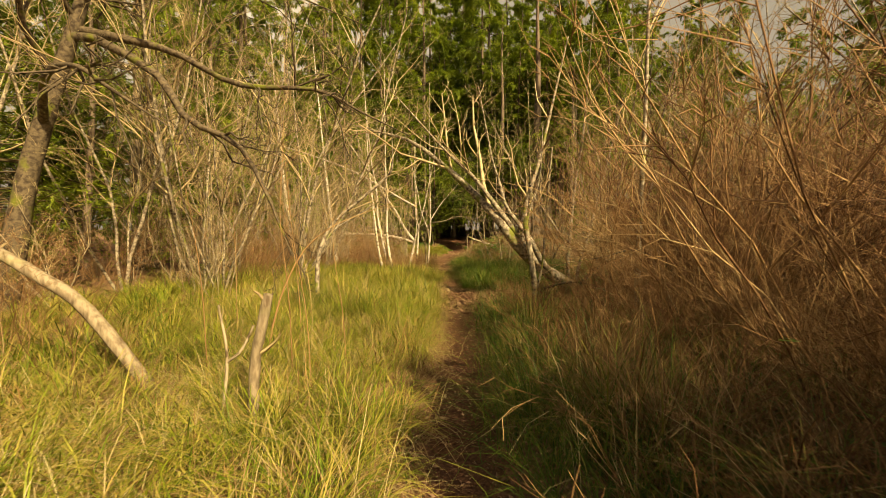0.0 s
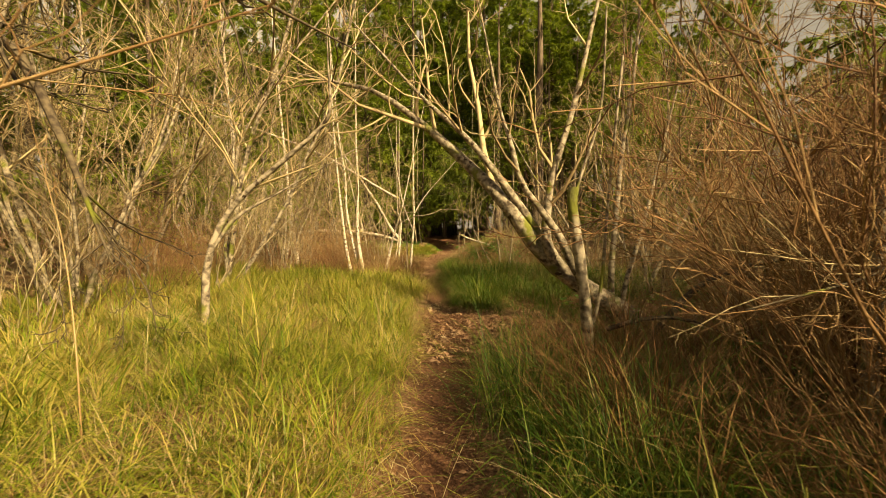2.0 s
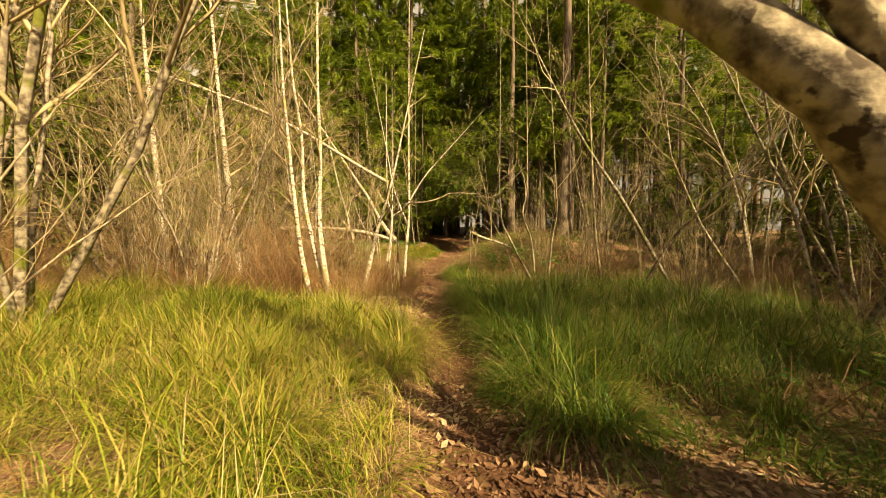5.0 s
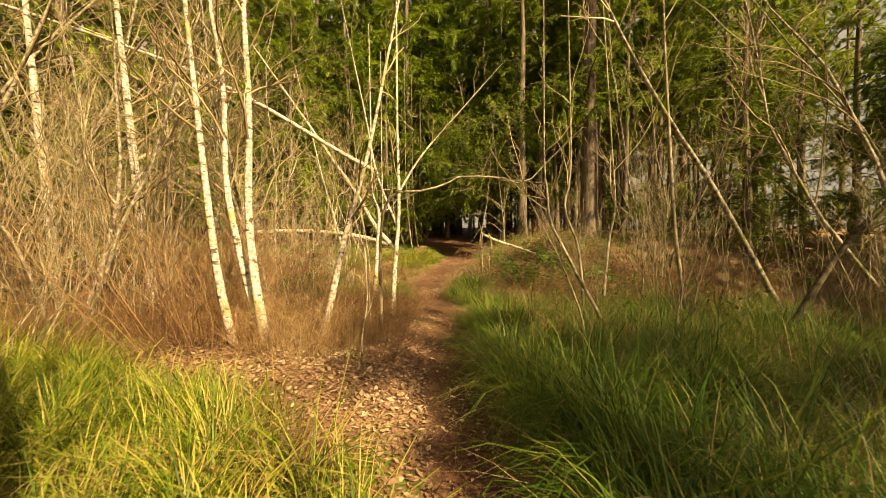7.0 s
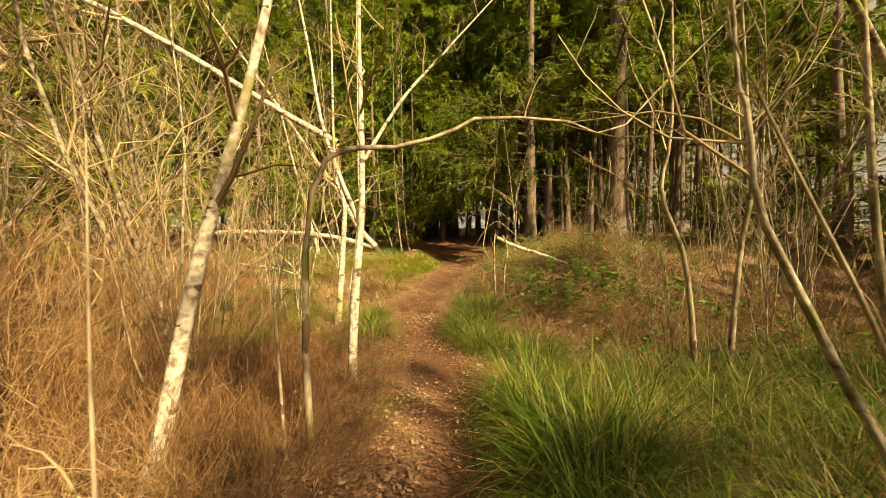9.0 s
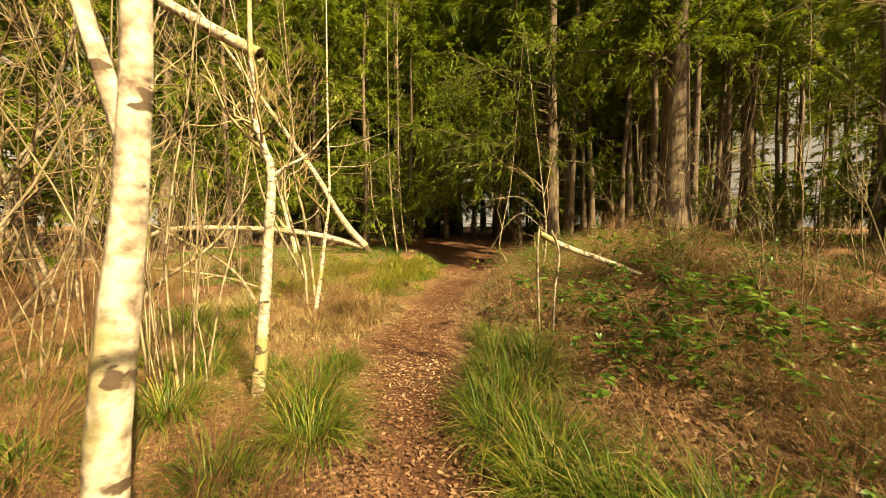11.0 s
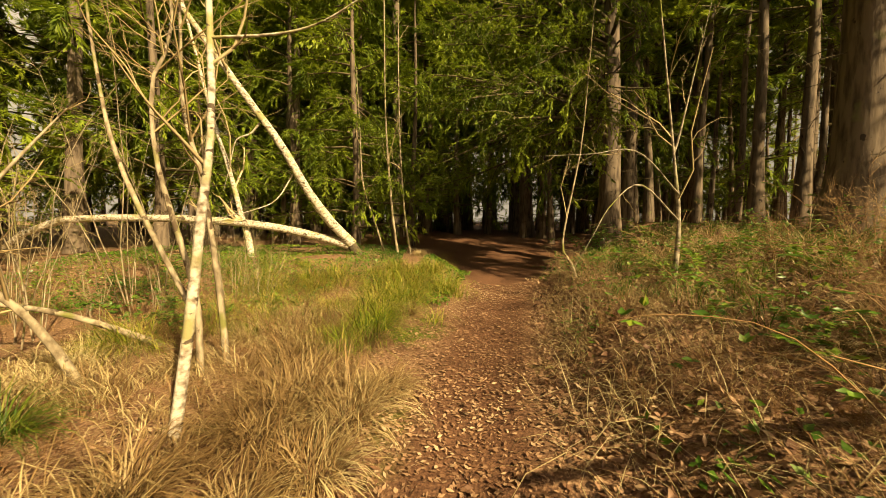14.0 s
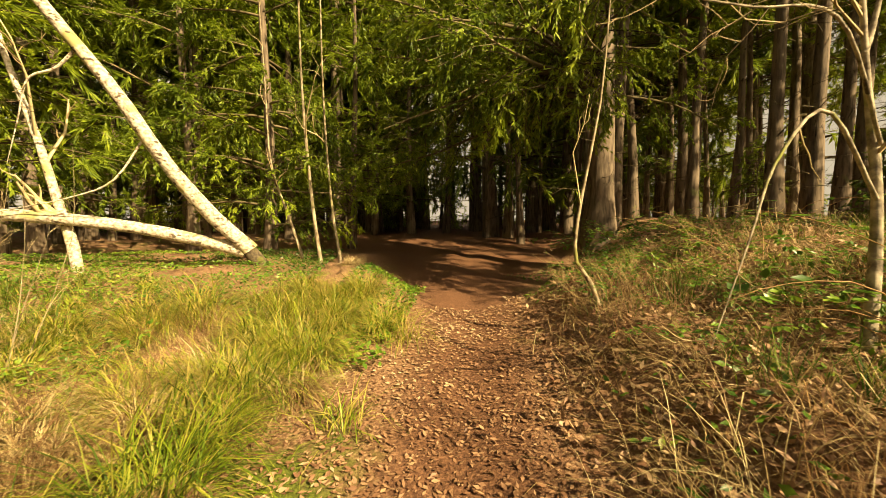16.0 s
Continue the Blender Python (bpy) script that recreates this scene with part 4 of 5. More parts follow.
# ---- thickets ----
def shrub(name, label, stems, height, spread, r, mat, twig_mat, levels, seed, category="shrub", group="", up=0.06, wobble=0.1, angle=0.6, lean=0.25, whole=False, least=0.004, single=99):
    global rng
    keep, rng = rng, np.random.default_rng(seed)
    root = thing(name, label, category, group)
    a = rng.uniform(0, 6.28, stems)
    s = np.stack([np.cos(a), np.sin(a), np.zeros(stems)], 1) * (spread * np.sqrt(rng.random(stems)))[:, None]
    s[:, 2] = -0.12
    way = np.stack([np.cos(a) * lean, np.sin(a) * lean, np.ones(stems)], 1) + rng.normal(0, 0.12, (stems, 3))
    P = grow(s, way, height * rng.uniform(0.55, 1.1, stems), 9, wobble, up)
    R = r * rng.uniform(0.5, 1.2, stems)[:, None] * np.linspace(1, 0.25, 9)[None]
    tb = Buf()
    if whole:
        tubes(tb, P, R, 3)
    else:
        if stems > single:
            tubes(tb, P[single:], R[single:], 3)
        for j in range(min(stems, single)):
            b = Buf()
            tubes(b, P[j:j + 1], R[j:j + 1], 5)
            part("stem", b, mat, root)
    for d, (per, length, n) in enumerate(levels):
        P, R = sprout(P, R, per, lo=0.25 if d == 0 else 0.12, length=length, n=n, up=up, angle=angle, wobble=0.22, least=least)
        tubes(tb, P, R, 3)
    tagged(part("twig_tangle", tb, twig_mat, root, "tangle of fine bare twigs"), kind="stuff")
    rng = keep
    return root


HAZEL = [shrub("thicket_shrub", "tall bare thicket shrub with tangled twigs", 7, 6.4, 0.35, 0.024, PALE, TWIG, ((10, 0.36, 5), (4, 0.45, 4), (2, 0.5, 3)), s, group="thicket shrubs", category="bare shrub", wobble=0.13, lean=0.32) for s in (21, 22, 23)]
TALL = [shrub("bare_tree", "tall bare broadleaf tree with a dense twiggy crown", 4, 12.5, 0.25, 0.07, ALDER, TWIG, ((12, 0.38, 6), (6, 0.42, 4), (3, 0.45, 3)), s, group="bare trees of the thicket", category="tree", wobble=0.11, lean=0.22, up=0.05, least=0.007) for s in (61, 62)]
POLES = [shrub("pale_stem_clump", "clump of slender pale bare stems", 9, 6.8, 0.5, 0.018, PALE, TWIG, ((8, 0.20, 4), (4, 0.42, 3)), s, group="stem clumps", category="bare shrub", lean=0.14, up=0.08, wobble=0.10) for s in (31, 32, 33)]
DENSE = [shrub("twig_thicket", "head-high dense thicket of tangled bare twigs", 34, 2.9, 0.7, 0.009, RED_TWIG, RED_TWIG, ((7, 0.40, 4), (4, 0.5, 3)), s, group="twig thickets", category="bare shrub", lean=0.32, up=0.05, wobble=0.17, single=12, least=0.003) for s in (71, 72)]
BRUSH = [shrub("brushwood", "waist-high tangle of reddish brown twigs", 30, 1.15, 0.45, 0.005, RED_TWIG, RED_TWIG, ((5, 0.42, 3), (2, 0.5, 3)), s, group="brushwood", category="brushwood", lean=0.5, up=0.03, wobble=0.18, whole=True, least=0.0022) for s in (41, 42, 43)]
DEAD = [shrub("dead_stems", "low tangle of bleached dead stems and twigs", 34, 0.85, 0.40, 0.0042, PALE, STEM, ((4, 0.45, 4), (2, 0.5, 3)), s, group="dead stem tangles", category="dead stems", lean=0.9, up=-0.02, wobble=0.22, whole=True, least=0.002) for s in (81, 82)]
placed = {}


def first_or_copy(ob, x, y, size=1.0, lean=2.0):
    """The first placing uses the thing itself, later ones are copies."""
    if ob.name in placed:
        return put(ob, x, y, size, lean)
    placed[ob.name] = True
    ob.matrix_basis = turn_at(x, y, size, -0.05, lean)
    return ob


def scatter(kinds, count, x0, x1, y0, y1, gap, smin=0.8, smax=1.2, apart=0.5):
    """Places count things in a box of the plan, gap metres off the path's middle."""
    done = []
    for _ in range(count * 12):
        if len(done) >= count:
            break
        x, y = rng.uniform(x0, x1), rng.uniform(y0, y1)
        if abs(x - path_x(y)) < gap or any((x - p) ** 2 + (y - q) ** 2 < apart ** 2 for p, q in done):
            continue
        done.append((x, y))
        first_or_copy(kinds[int(rng.integers(len(kinds)))], x, y, rng.uniform(smin, smax))


scatter(HAZEL, 14, 2.9, 5, 1.0, 12.5, 2.6, 0.5, 0.8, 0.8)
scatter(HAZEL, 14, 5, 10, 1.0, 12.5, 2.6, 0.7, 1.0, 0.9)
for k, (x, y, z) in enumerate(((-4.6, 11.6, 0.8), (5.2, 11.6, 0.7), (5.6, 6.6, 0.7), (-5.2, 15.4, 0.8), (-3.6, 18.6, 0.7), (-5.6, 9.0, 0.75), (7.6, 15.4, 0.8), (5.8, 18.9, 0.7), (10.8, 16.0, 0.75), (4.6, 9.9, 0.6), (-6.5, 21.5, 0.7))):
    first_or_copy(TALL[k % 2], x, y, z)
for k, (x, y, z) in enumerate(((-8.5, 13.5, 0.95), (-7.2, 11.0, 0.95), (8.2, 9.5, 0.85), (7.0, 12.8, 0.75), (-9.5, 17.5, 1.0), (-6.8, 18.2, 0.9), (7.2, 4.2, 0.8), (-8.0, 9.0, 0.95), (9.5, 6.5, 0.85))):
    put(TALL[k % 2], x, y, z)
scatter(DENSE, 14, 2.6, 8, 0.5, 8.5, 2.3, 0.7, 1.1, 0.7)
scatter(DENSE, 12, 3.4, 6.0, 1.8, 6.0, 2.9, 1.2, 1.5, 0.6)
scatter(DENSE, 12, -10, -4.0, 2, 14, 3.4, 0.7, 1.2, 0.9)
scatter(DENSE, 10, -7, -2.2, 14.5, 19, 2.0, 0.6, 0.9, 0.8)
scatter(DENSE, 8, 4, 9, 12.5, 20, 3.0, 0.4, 0.65, 0.8)
scatter(HAZEL, 22, -11, -3.4, 9, 20, 2.9, 0.7, 1.05, 0.9)
scatter(HAZEL, 8, -11, -4.5, 0, 8.5, 3.5, 0.7, 1.0, 1.2)
scatter(TALL, 14, 7.5, 15, 1, 12, 6, 0.6, 0.8, 1.6)
scatter(TALL, 16, -15, -6, 6, 24, 5, 0.7, 1.0, 2.2)
scatter(POLES, 15, -7.0, -1.5, 14.8, 20.3, 1.7, 0.7, 1.05, 0.7)
scatter(POLES, 6, 2.2, 8, 13.5, 18.5, 1.9, 0.5, 0.8, 1.1)
scatter(HAZEL, 3, 4.5, 10, 13, 18, 3.6, 0.5, 0.7, 1.2)
scatter(POLES, 9, 2.2, 7, 16.6, 21.0, 2.2, 0.45, 0.72, 0.8)
scatter(BRUSH, 16, 1.7, 6.5, 15.0, 20.5, 1.6, 0.5, 0.85, 0.5)
scatter(BRUSH, 22, 1.3, 5.2, 17.4, 22.5, 1.45, 0.55, 0.9, 0.35)
scatter(DENSE, 9, 2.2, 5.5, 18, 24, 2.2, 0.30, 0.42, 0.6)
scatter(POLES, 5, -8, -3.2, 20.5, 26.5, 2.6, 0.6, 0.9, 1.0)
scatter(BRUSH, 34, -5.5, -0.55, 13.9, 17.8, 1.3, 0.8, 1.25, 0.35)
scatter(BRUSH, 16, -2.2, -0.35, 14.0, 18.0, 0.85, 0.45, 0.7, 0.3)
scatter(BRUSH, 20, -9, -4.6, 13.2, 17.0, 1.6, 0.9, 1.3, 0.5)
scatter(BRUSH, 22, 1.5, 4, 0.8, 7.4, 1.4, 0.8, 1.3, 0.4)
scatter(BRUSH, 20, 1.3, 6.5, 9.8, 20, 1.2, 0.5, 0.9, 0.5)
scatter(BRUSH, 18, 0.9, 5, 17.2, 24, 1.25, 0.4, 0.75, 0.4)
scatter(DEAD, 70, 0.9, 4.4, 16.8, 27.0, 1.05, 0.6, 1.15, 0.3)
scatter(DEAD, 16, -3.6, -0.6, 21.2, 25.5, 1.0, 0.45, 0.7, 0.4)
scatter(DEAD, 26, -4.8, -1.1, 0.9, 6.5, 1.35, 0.5, 0.8, 0.35)
scatter(BRUSH, 18, -1.7, -0.4, 14.2, 17.6, 0.8, 0.7, 1.0, 0.25)
# shrubs mostly out of view beside the start, added to shade the litter ahead
scatter(HAZEL, 8, 3.1, 5.0, -2.6, 2.4, 2.9, 0.6, 0.8, 0.6)
scatter(DEAD, 24, -5.5, -0.8, 1.0, 11.5, 1.45, 0.6, 0.95, 0.6)
scatter(DEAD, 14, 1.2, 4.0, 7.0, 10.4, 1.2, 0.45, 0.8, 0.4)
scatter(BRUSH, 16, -2.8, -0.5, 17.4, 20.4, 0.75, 0.45, 0.75, 0.3)
scatter(DEAD, 10, -2.6, -0.5, 17.4, 20.4, 1.05, 0.4, 0.7, 0.3)
scatter(DEAD, 14, 0.9, 2.8, 2.0, 7.2, 1.25, 0.6, 0.85, 0.35)
scatter(BRUSH, 18, -1.6, 0.3, 13.6, 18.0, 0.68, 0.35, 0.52, 0.25)
# unseen thickets behind the start, added to throw shade right of the path
scatter(DENSE, 6, 2.6, 3.6, -4.0, 0.4, 2.4, 0.9, 1.1, 0.5)
scatter(BRUSH, 26, -9.5, -4.2, 19.2, 26.5, 3.0, 0.6, 1.0, 0.5)
scatter(DENSE, 7, -9.5, -5.2, 19.5, 26, 4.0, 0.4, 0.6, 0.9)
scatter(BRUSH, 18, -3.6, -1.1, 23.4, 26.8, 1.5, 0.5, 0.85, 0.3)
scatter(DEAD, 22, -3.6, -0.9, 22.6, 25.6, 1.15, 0.5, 0.85, 0.3)
scatter(POLES, 5, -5.0, -2.4, 23.0, 26.5, 2.2, 0.28, 0.42, 0.5)
scatter(DENSE, 2, 3.0, 3.6, 2.0, 4.2, 2.8, 0.8, 1.0, 0.5)
# right-hand hedge; the unseen part near and behind the start is added for shade
scatter(DENSE, 22, 2.4, 3.8, -2.6, 4.6, 2.35, 0.66, 0.86, 0.38)
scatter(DENSE, 11, 3.3, 5.0, 4.6, 7.4, 3.1, 0.85, 1.1, 0.4)
scatter(BRUSH, 30, 1.2, 2.3, -1.0, 6.2, 1.1, 0.9, 1.3, 0.3)
scatter(BRUSH, 24, 0.9, 1.8, 0.4, 6.4, 0.98, 0.5, 0.75, 0.25)


# ---- grass, litter and herbs ----
def field(name, label, count, box, gap, mat, length, width, fall=(0.6, 1.9), lean=(0.05, 0.5), tuft=0.10, per=14, mask=None, dz=-0.02, category="grass", seg=3):
    """Grass in tufts over a box of the plan."""
    x0, x1, y0, y1 = box
    m = count // per
    x, y = rng.uniform(x0, x1, m * 3), rng.uniform(y0, y1, m * 3)
    ok = np.abs(x - path_x(y)) > gap * path_half(y) + rng.uniform(0, 0.12, m * 3)
    if mask is not None:
        ok &= mask(x, y)
    hump = 0.5 + 0.28 * np.sin(3.3 * x + 1.9 * y + 0.4) + 0.22 * np.sin(4.7 * y - 2.3 * x + 1.1) + 0.18 * np.sin(7.9 * x - 3.1 * y)
    ok &= rng.random(m * 3) < 0.35 + 0.9 * hump
    x, y, hump = x[ok][:m], y[ok][:m], hump[ok][:m]
    size = (rng.uniform(0.55, 1.15, len(x)) * (0.62 + 0.62 * hump)).repeat(per)
    flop = rng.uniform(0, 6.283, len(x)).repeat(per)
    tx, ty = x.repeat(per), y.repeat(per)
    az = rng.uniform(0, 6.283, len(tx))
    off = np.abs(rng.normal(0, tuft, len(tx)))
    bx, by = tx + np.cos(az) * off, ty + np.sin(az) * off
    az = np.where(rng.random(len(tx)) < 0.55, flop + rng.normal(0, 0.6, len(tx)), az + rng.normal(0, 0.5, len(tx)))
    b = Buf()
    blades(b, on_land(bx, by, dz), az, rng.uniform(*length, len(tx)) * size, rng.uniform(*width, len(tx)), rng.uniform(*lean, len(tx)), rng.uniform(*fall, len(tx)), seg)
    return tagged(part(name, b, mat), label, category, kind="stuff")


def meadow_end(x, y):
    """The meadow stops at a slanting edge of leaf litter."""
    return y < 12.1 - 0.7 * (x + 0.7)


field("meadow_grass", "tall arching yellow-green sunlit grass", 68000, (-3.8, 0.2, -0.6, 14.4), 1.25, GRASS, (0.3, 0.82), (0.003, 0.0085), fall=(1.2, 3.4), lean=(0.05, 0.9), tuft=0.085, per=40, mask=meadow_end, seg=4)
field("meadow_grass", "tall arching yellow-green grass before the thicket", 25000, (-7.5, -3.8, 0.0, 16.6), 1.1, GRASS, (0.3, 0.95), (0.004, 0.012), fall=(1.2, 3.4), lean=(0.05, 0.9), tuft=0.10, per=40, mask=meadow_end)
field("straw_grass", "bleached dead stems tangled in the meadow", 21000, (-5.0, 0.1, -0.4, 12.6), 1.1, STRAW, (0.3, 0.8), (0.0018, 0.006), fall=(0.3, 3.0), lean=(0.3, 1.4), tuft=0.16, per=14, mask=meadow_end)
field("straw_grass", "bleached dead stems flattened in the near meadow", 12000, (-3.6, 0.0, 0.2, 5.0), 1.1, STRAW, (0.3, 0.8), (0.0018, 0.006), fall=(0.5, 3.0), lean=(0.3, 1.4), tuft=0.14, per=20, seg=4)
field("straw_grass", "long pale arching blades over dark grass", 1500, (0.5, 3.6, 0.2, 7.0), 1.5, STRAW, (0.6, 1.15), (0.003, 0.007), fall=(1.2, 2.6), lean=(0.1, 0.9), tuft=0.12, per=5, seg=5)
field("dead_bracken", "rust brown dead grass matted in the meadow", 9000, (-6.0, -0.1, -0.4, 12.2), 1.1, BRACKEN, (0.25, 0.7), (0.003, 0.008), fall=(0.8, 3.0), lean=(0.2, 1.2), tuft=0.16, per=24, mask=lambda x, y: meadow_end(x, y) & (np.sin(2.1 * x + 0.7 * y) + np.sin(1.6 * y - 0.9 * x) > 0.2))
field("meadow_grass", "tall dark green and straw grass", 32000, (0.2, 3.4, -1.4, 6.9), 1.1, GREEN_GRASS, (0.35, 1.0), (0.003, 0.008), fall=(0.8, 2.6), lean=(0.05, 0.8), tuft=0.16, per=26)
field("verge_grass", "rank green grass beside the path", 38000, (0.5, 6.0, 10.0, 16.6), 1.15, GREEN_GRASS, (0.3, 0.9), (0.003, 0.008), fall=(0.8, 2.7), lean=(0.05, 0.8), tuft=0.17, per=26)
field("dead_bracken", "rust brown dead grass matted by the stake", 5000, (-4.5, -0.3, 0.6, 4.5), 1.1, BRACKEN, (0.25, 0.6), (0.003, 0.008), fall=(0.8, 3.0), lean=(0.2, 1.3), tuft=0.16, per=24)
field("straw_grass", "bleached dead stems in the rank grass", 9500, (0.6, 6.0, 10.0, 16.6), 1.3, STRAW, (0.3, 0.8), (0.002, 0.005), fall=(0.3, 2.6), lean=(0.1, 1.1), tuft=0.3, per=5)
field("verge_grass", "sunlit green grass beside leaf litter", 15000, (-6.0, -0.9, 9.5, 13.0), 2.6, GRASS, (0.25, 0.6), (0.004, 0.009), mask=lambda x, y: meadow_end(x, y - 0.3))
field("clearing_grass", "yellow-green grass of the clearing in arching tufts", 4200, (-3.0, 0.4, 23.4, 27.6), 1.0, GRASS, (0.3, 0.78), (0.004, 0.010), fall=(1.2, 3.2), lean=(0.05, 0.9), tuft=0.11, per=64, mask=lambda x, y: (np.sin(4.3 * x + 0.5) + np.sin(3.9 * y) > 0.1) & (x > path_x(y) - 1.9))
field("clearing_grass", "green grass of the clearing in scattered tufts", 9000, (-6.5, -0.8, 18.5, 28.6), 1.5, GREEN_GRASS, (0.2, 0.6), (0.003, 0.008), fall=(1.0, 3.0), lean=(0.05, 0.9), tuft=0.12, per=48, mask=lambda x, y: (np.sin(1.3 * x + 0.5) + np.sin(1.7 * y) > 0.1) & ((y < 22.3) | (y > 26.2)))
field("dead_bracken", "brown dead grass matted over the clearing", 8000, (-6.5, -0.9, 20.8, 25.6), 1.6, BRACKEN, (0.15, 0.5), (0.003, 0.008), fall=(1.4, 3.0), lean=(0.4, 1.4), tuft=0.2, per=20)
field("straw_grass", "bleached dead grass lying in tufts", 8500, (-4.4, -0.7, 20.2, 25.0), 1.2, STRAW, (0.2, 0.5), (0.004, 0.010), fall=(1.4, 3.0), mask=lambda x, y: np.sin(2.7 * x) + np.sin(3.1 * y) > -0.4)
field("bank_grass", "dry straw grass and dead stems on the bank", 9000, (0.6, 4.8, 16.8, 26.0), 1.3, STRAW, (0.25, 0.75), (0.002, 0.006), fall=(0.6, 3.0), lean=(0.2, 1.4), tuft=0.2, per=10)
field("verge_grass", "scattered green tufts in the litter under the alder", 4200, (0.9, 4.0, 6.6, 10.3), 1.2, GREEN_GRASS, (0.2, 0.55), (0.003, 0.008), fall=(1.0, 3.0), lean=(0.05, 0.9), tuft=0.10, per=60)
field("dead_bracken", "rust brown dead bracken and grass stems", 22000, (0.9, 4.6, -0.6, 6.8), 2.9, BRACKEN, (0.4, 1.05), (0.003, 0.008), fall=(0.4, 1.9))
field("dead_bracken", "rust brown dead bracken among the bare stems", 12000, (-8, -1.0, 11.5, 17.5), 2.2, BRACKEN, (0.3, 0.7), (0.003, 0.007), fall=(0.6, 2.0), mask=lambda x, y: y > 14.0 - 0.35 * (x + 1))
field("bank_grass", "dull green grass between the bank's saplings", 9000, (2.0, 11, 15.5, 27), 1.4, GREEN_GRASS, (0.2, 0.5), (0.004, 0.009))
field("dead_bracken", "rust brown dead bracken on the bank", 14000, (1.2, 11, 9.5, 27), 1.6, BRACKEN, (0.15, 0.42), (0.003, 0.007), fall=(0.8, 2.2))


def tussock(name, label, x, y, size, mat, count=340, fall=(1.1, 3.2), width=(0.004, 0.010)):
    size *= rng.uniform(0.72, 1.2)
    root = thing(name, label, "grass tussock", "grass tussocks", ground_at(x, y))
    a = rng.uniform(0, 6.283, count)
    rr = size * 0.28 * np.sqrt(rng.random(count))
    base = np.stack([np.cos(a) * rr, np.sin(a) * rr, np.full(count, -0.05)], 1)
    b = Buf()
    blades(b, base, a + rng.normal(0, 0.9, count), size * rng.uniform(0.6, 1.25, count), rng.uniform(*width, count), rng.uniform(0.05, 0.9, count), rng.uniform(*fall, count))
    tagged(part("tuft", b, mat, root), kind="stuff")
    a, d = rng.uniform(0, 6.283, 60), Buf()
    blades(d, np.stack([np.cos(a) * size * 0.25, np.sin(a) * size * 0.25, np.full(60, -0.03)], 1), a, size * rng.uniform(0.5, 1.1, 60), rng.uniform(0.002, 0.006, 60), rng.uniform(0.4, 1.4, 60), rng.uniform(0.6, 2.6, 60))
    tagged(part("dead_straw", d, STRAW, root, "bleached dead blades"), kind="stuff")


for x, y, s in ((-0.72, 18.3, 0.5), (-0.95, 18.9, 0.55), (-1.15, 17.9, 0.5), (-0.85, 19.7, 0.5), (-1.5, 19.5, 0.5), (0.62, 18.35, 0.55), (0.85, 18.0, 0.6), (1.05, 17.5, 0.65), (0.75, 17.7, 0.5), (1.35, 17.2, 0.6), (-0.75, 26.6, 0.55), (-0.45, 26.3, 0.5), (-0.95, 27.3, 0.6), (-0.6, 27.0, 0.6), (-1.3, 26.4, 0.5), (-0.2, 27.2, 0.5), (-1.2, 25.4, 0.6),
                (-1.7, 25.2, 0.6), (-0.95, 24.7, 0.55), (-1.5, 24.5, 0.55), (-2.1, 24.4, 0.6), (-0.55, 25.7, 0.5), (1.1, 12.4, 0.75), (1.3, 13.2, 0.8), (1.5, 11.8, 0.8), (1.0, 14.0, 0.6), (0.95, 11.2, 0.7), (1.9, 12.6, 0.8), (0.75, 10.2, 0.5), (1.3, 9.6, 0.45), (1.35, 5.5, 0.7), (1.75, 5.7, 0.75), (1.2, 4.9, 0.65), (2.0, 5.2, 0.7), (0.95, 4.2, 0.6), (-2.55, 7.1, 0.7), (-2.9, 7.2, 0.75), (-2.2, 7.2, 0.7), (0.72, 19.5, 0.6), (0.95, 20.1, 0.6), (1.0, 19.1, 0.65), (0.6, 18.9, 0.55), (1.25, 19.7, 0.55), (0.85, 20.7, 0.45),
                (-1.0, 24.2, 0.85), (-1.4, 24.9, 0.9), (-0.9, 25.3, 0.8), (-1.8, 24.6, 0.85), (-0.7, 25.9, 0.75), (-1.3, 25.7, 0.85), (-0.45, 26.6, 0.7), (-2.2, 25.0, 0.8), (-0.3, 27.0, 0.65), (-1.5, 23.6, 0.7), (-2.6, 23.2, 0.6), (-3.0, 22.0, 0.6), (-3.4, 21.2, 0.6), (-2.6, 20.6, 0.55), (-2.2, 19.6, 0.6), (-1.9, 18.6, 0.6), (-2.4, 18.0, 0.65)):
    if x < -1.25 and 22.5 < y < 26.0:
        tussock("straw_tussock", "bleached dead grass tussock flopping outwards", x, y, s * 0.62, STRAW, fall=(1.6, 3.0))
        continue
    tussock("grass_tussock", "arching green grass tussock at the path's edge", x, y, s, GRASS if x < 0 and y > 22 else GREEN_GRASS)
for k in range(26):
    y = 9.6 + 0.26 * k
    tussock("grass_tussock", "rank dark green tussock overhanging the path", float(path_x(y)) + rng.uniform(0.52, 0.85), y, rng.uniform(0.62, 0.85), GREEN_GRASS, count=220)
for k in range(40):
    x, y = rng.uniform(-3.8, -0.8), rng.uniform(23.6, 27.6)
    tussock("grass_tussock", "sunlit green tussock among clearing herbs", x, y, rng.uniform(0.42, 0.62), GRASS, count=200)
for x, y, s in ((-0.85, 22.2, 0.55), (-1.25, 22.35, 0.58), (-0.6, 22.7, 0.45), (-1.15, 21.4, 0.5), (-1.5, 21.0, 0.5), (-0.9, 21.7, 0.45), (-1.75, 21.5, 0.5), (-1.3, 22.0, 0.45), (-2.0, 20.9, 0.5), (-0.6, 25.2, 0.4), (-0.5, 29.0, 0.45), (-1.9, 24.0, 0.5), (-2.5, 24.2, 0.5), (-1.0, 23.9, 0.45)):
    tussock("straw_tussock", "bleached dead grass tussock flopping outwards", x, y, s, STRAW, fall=(1.4, 2.6))


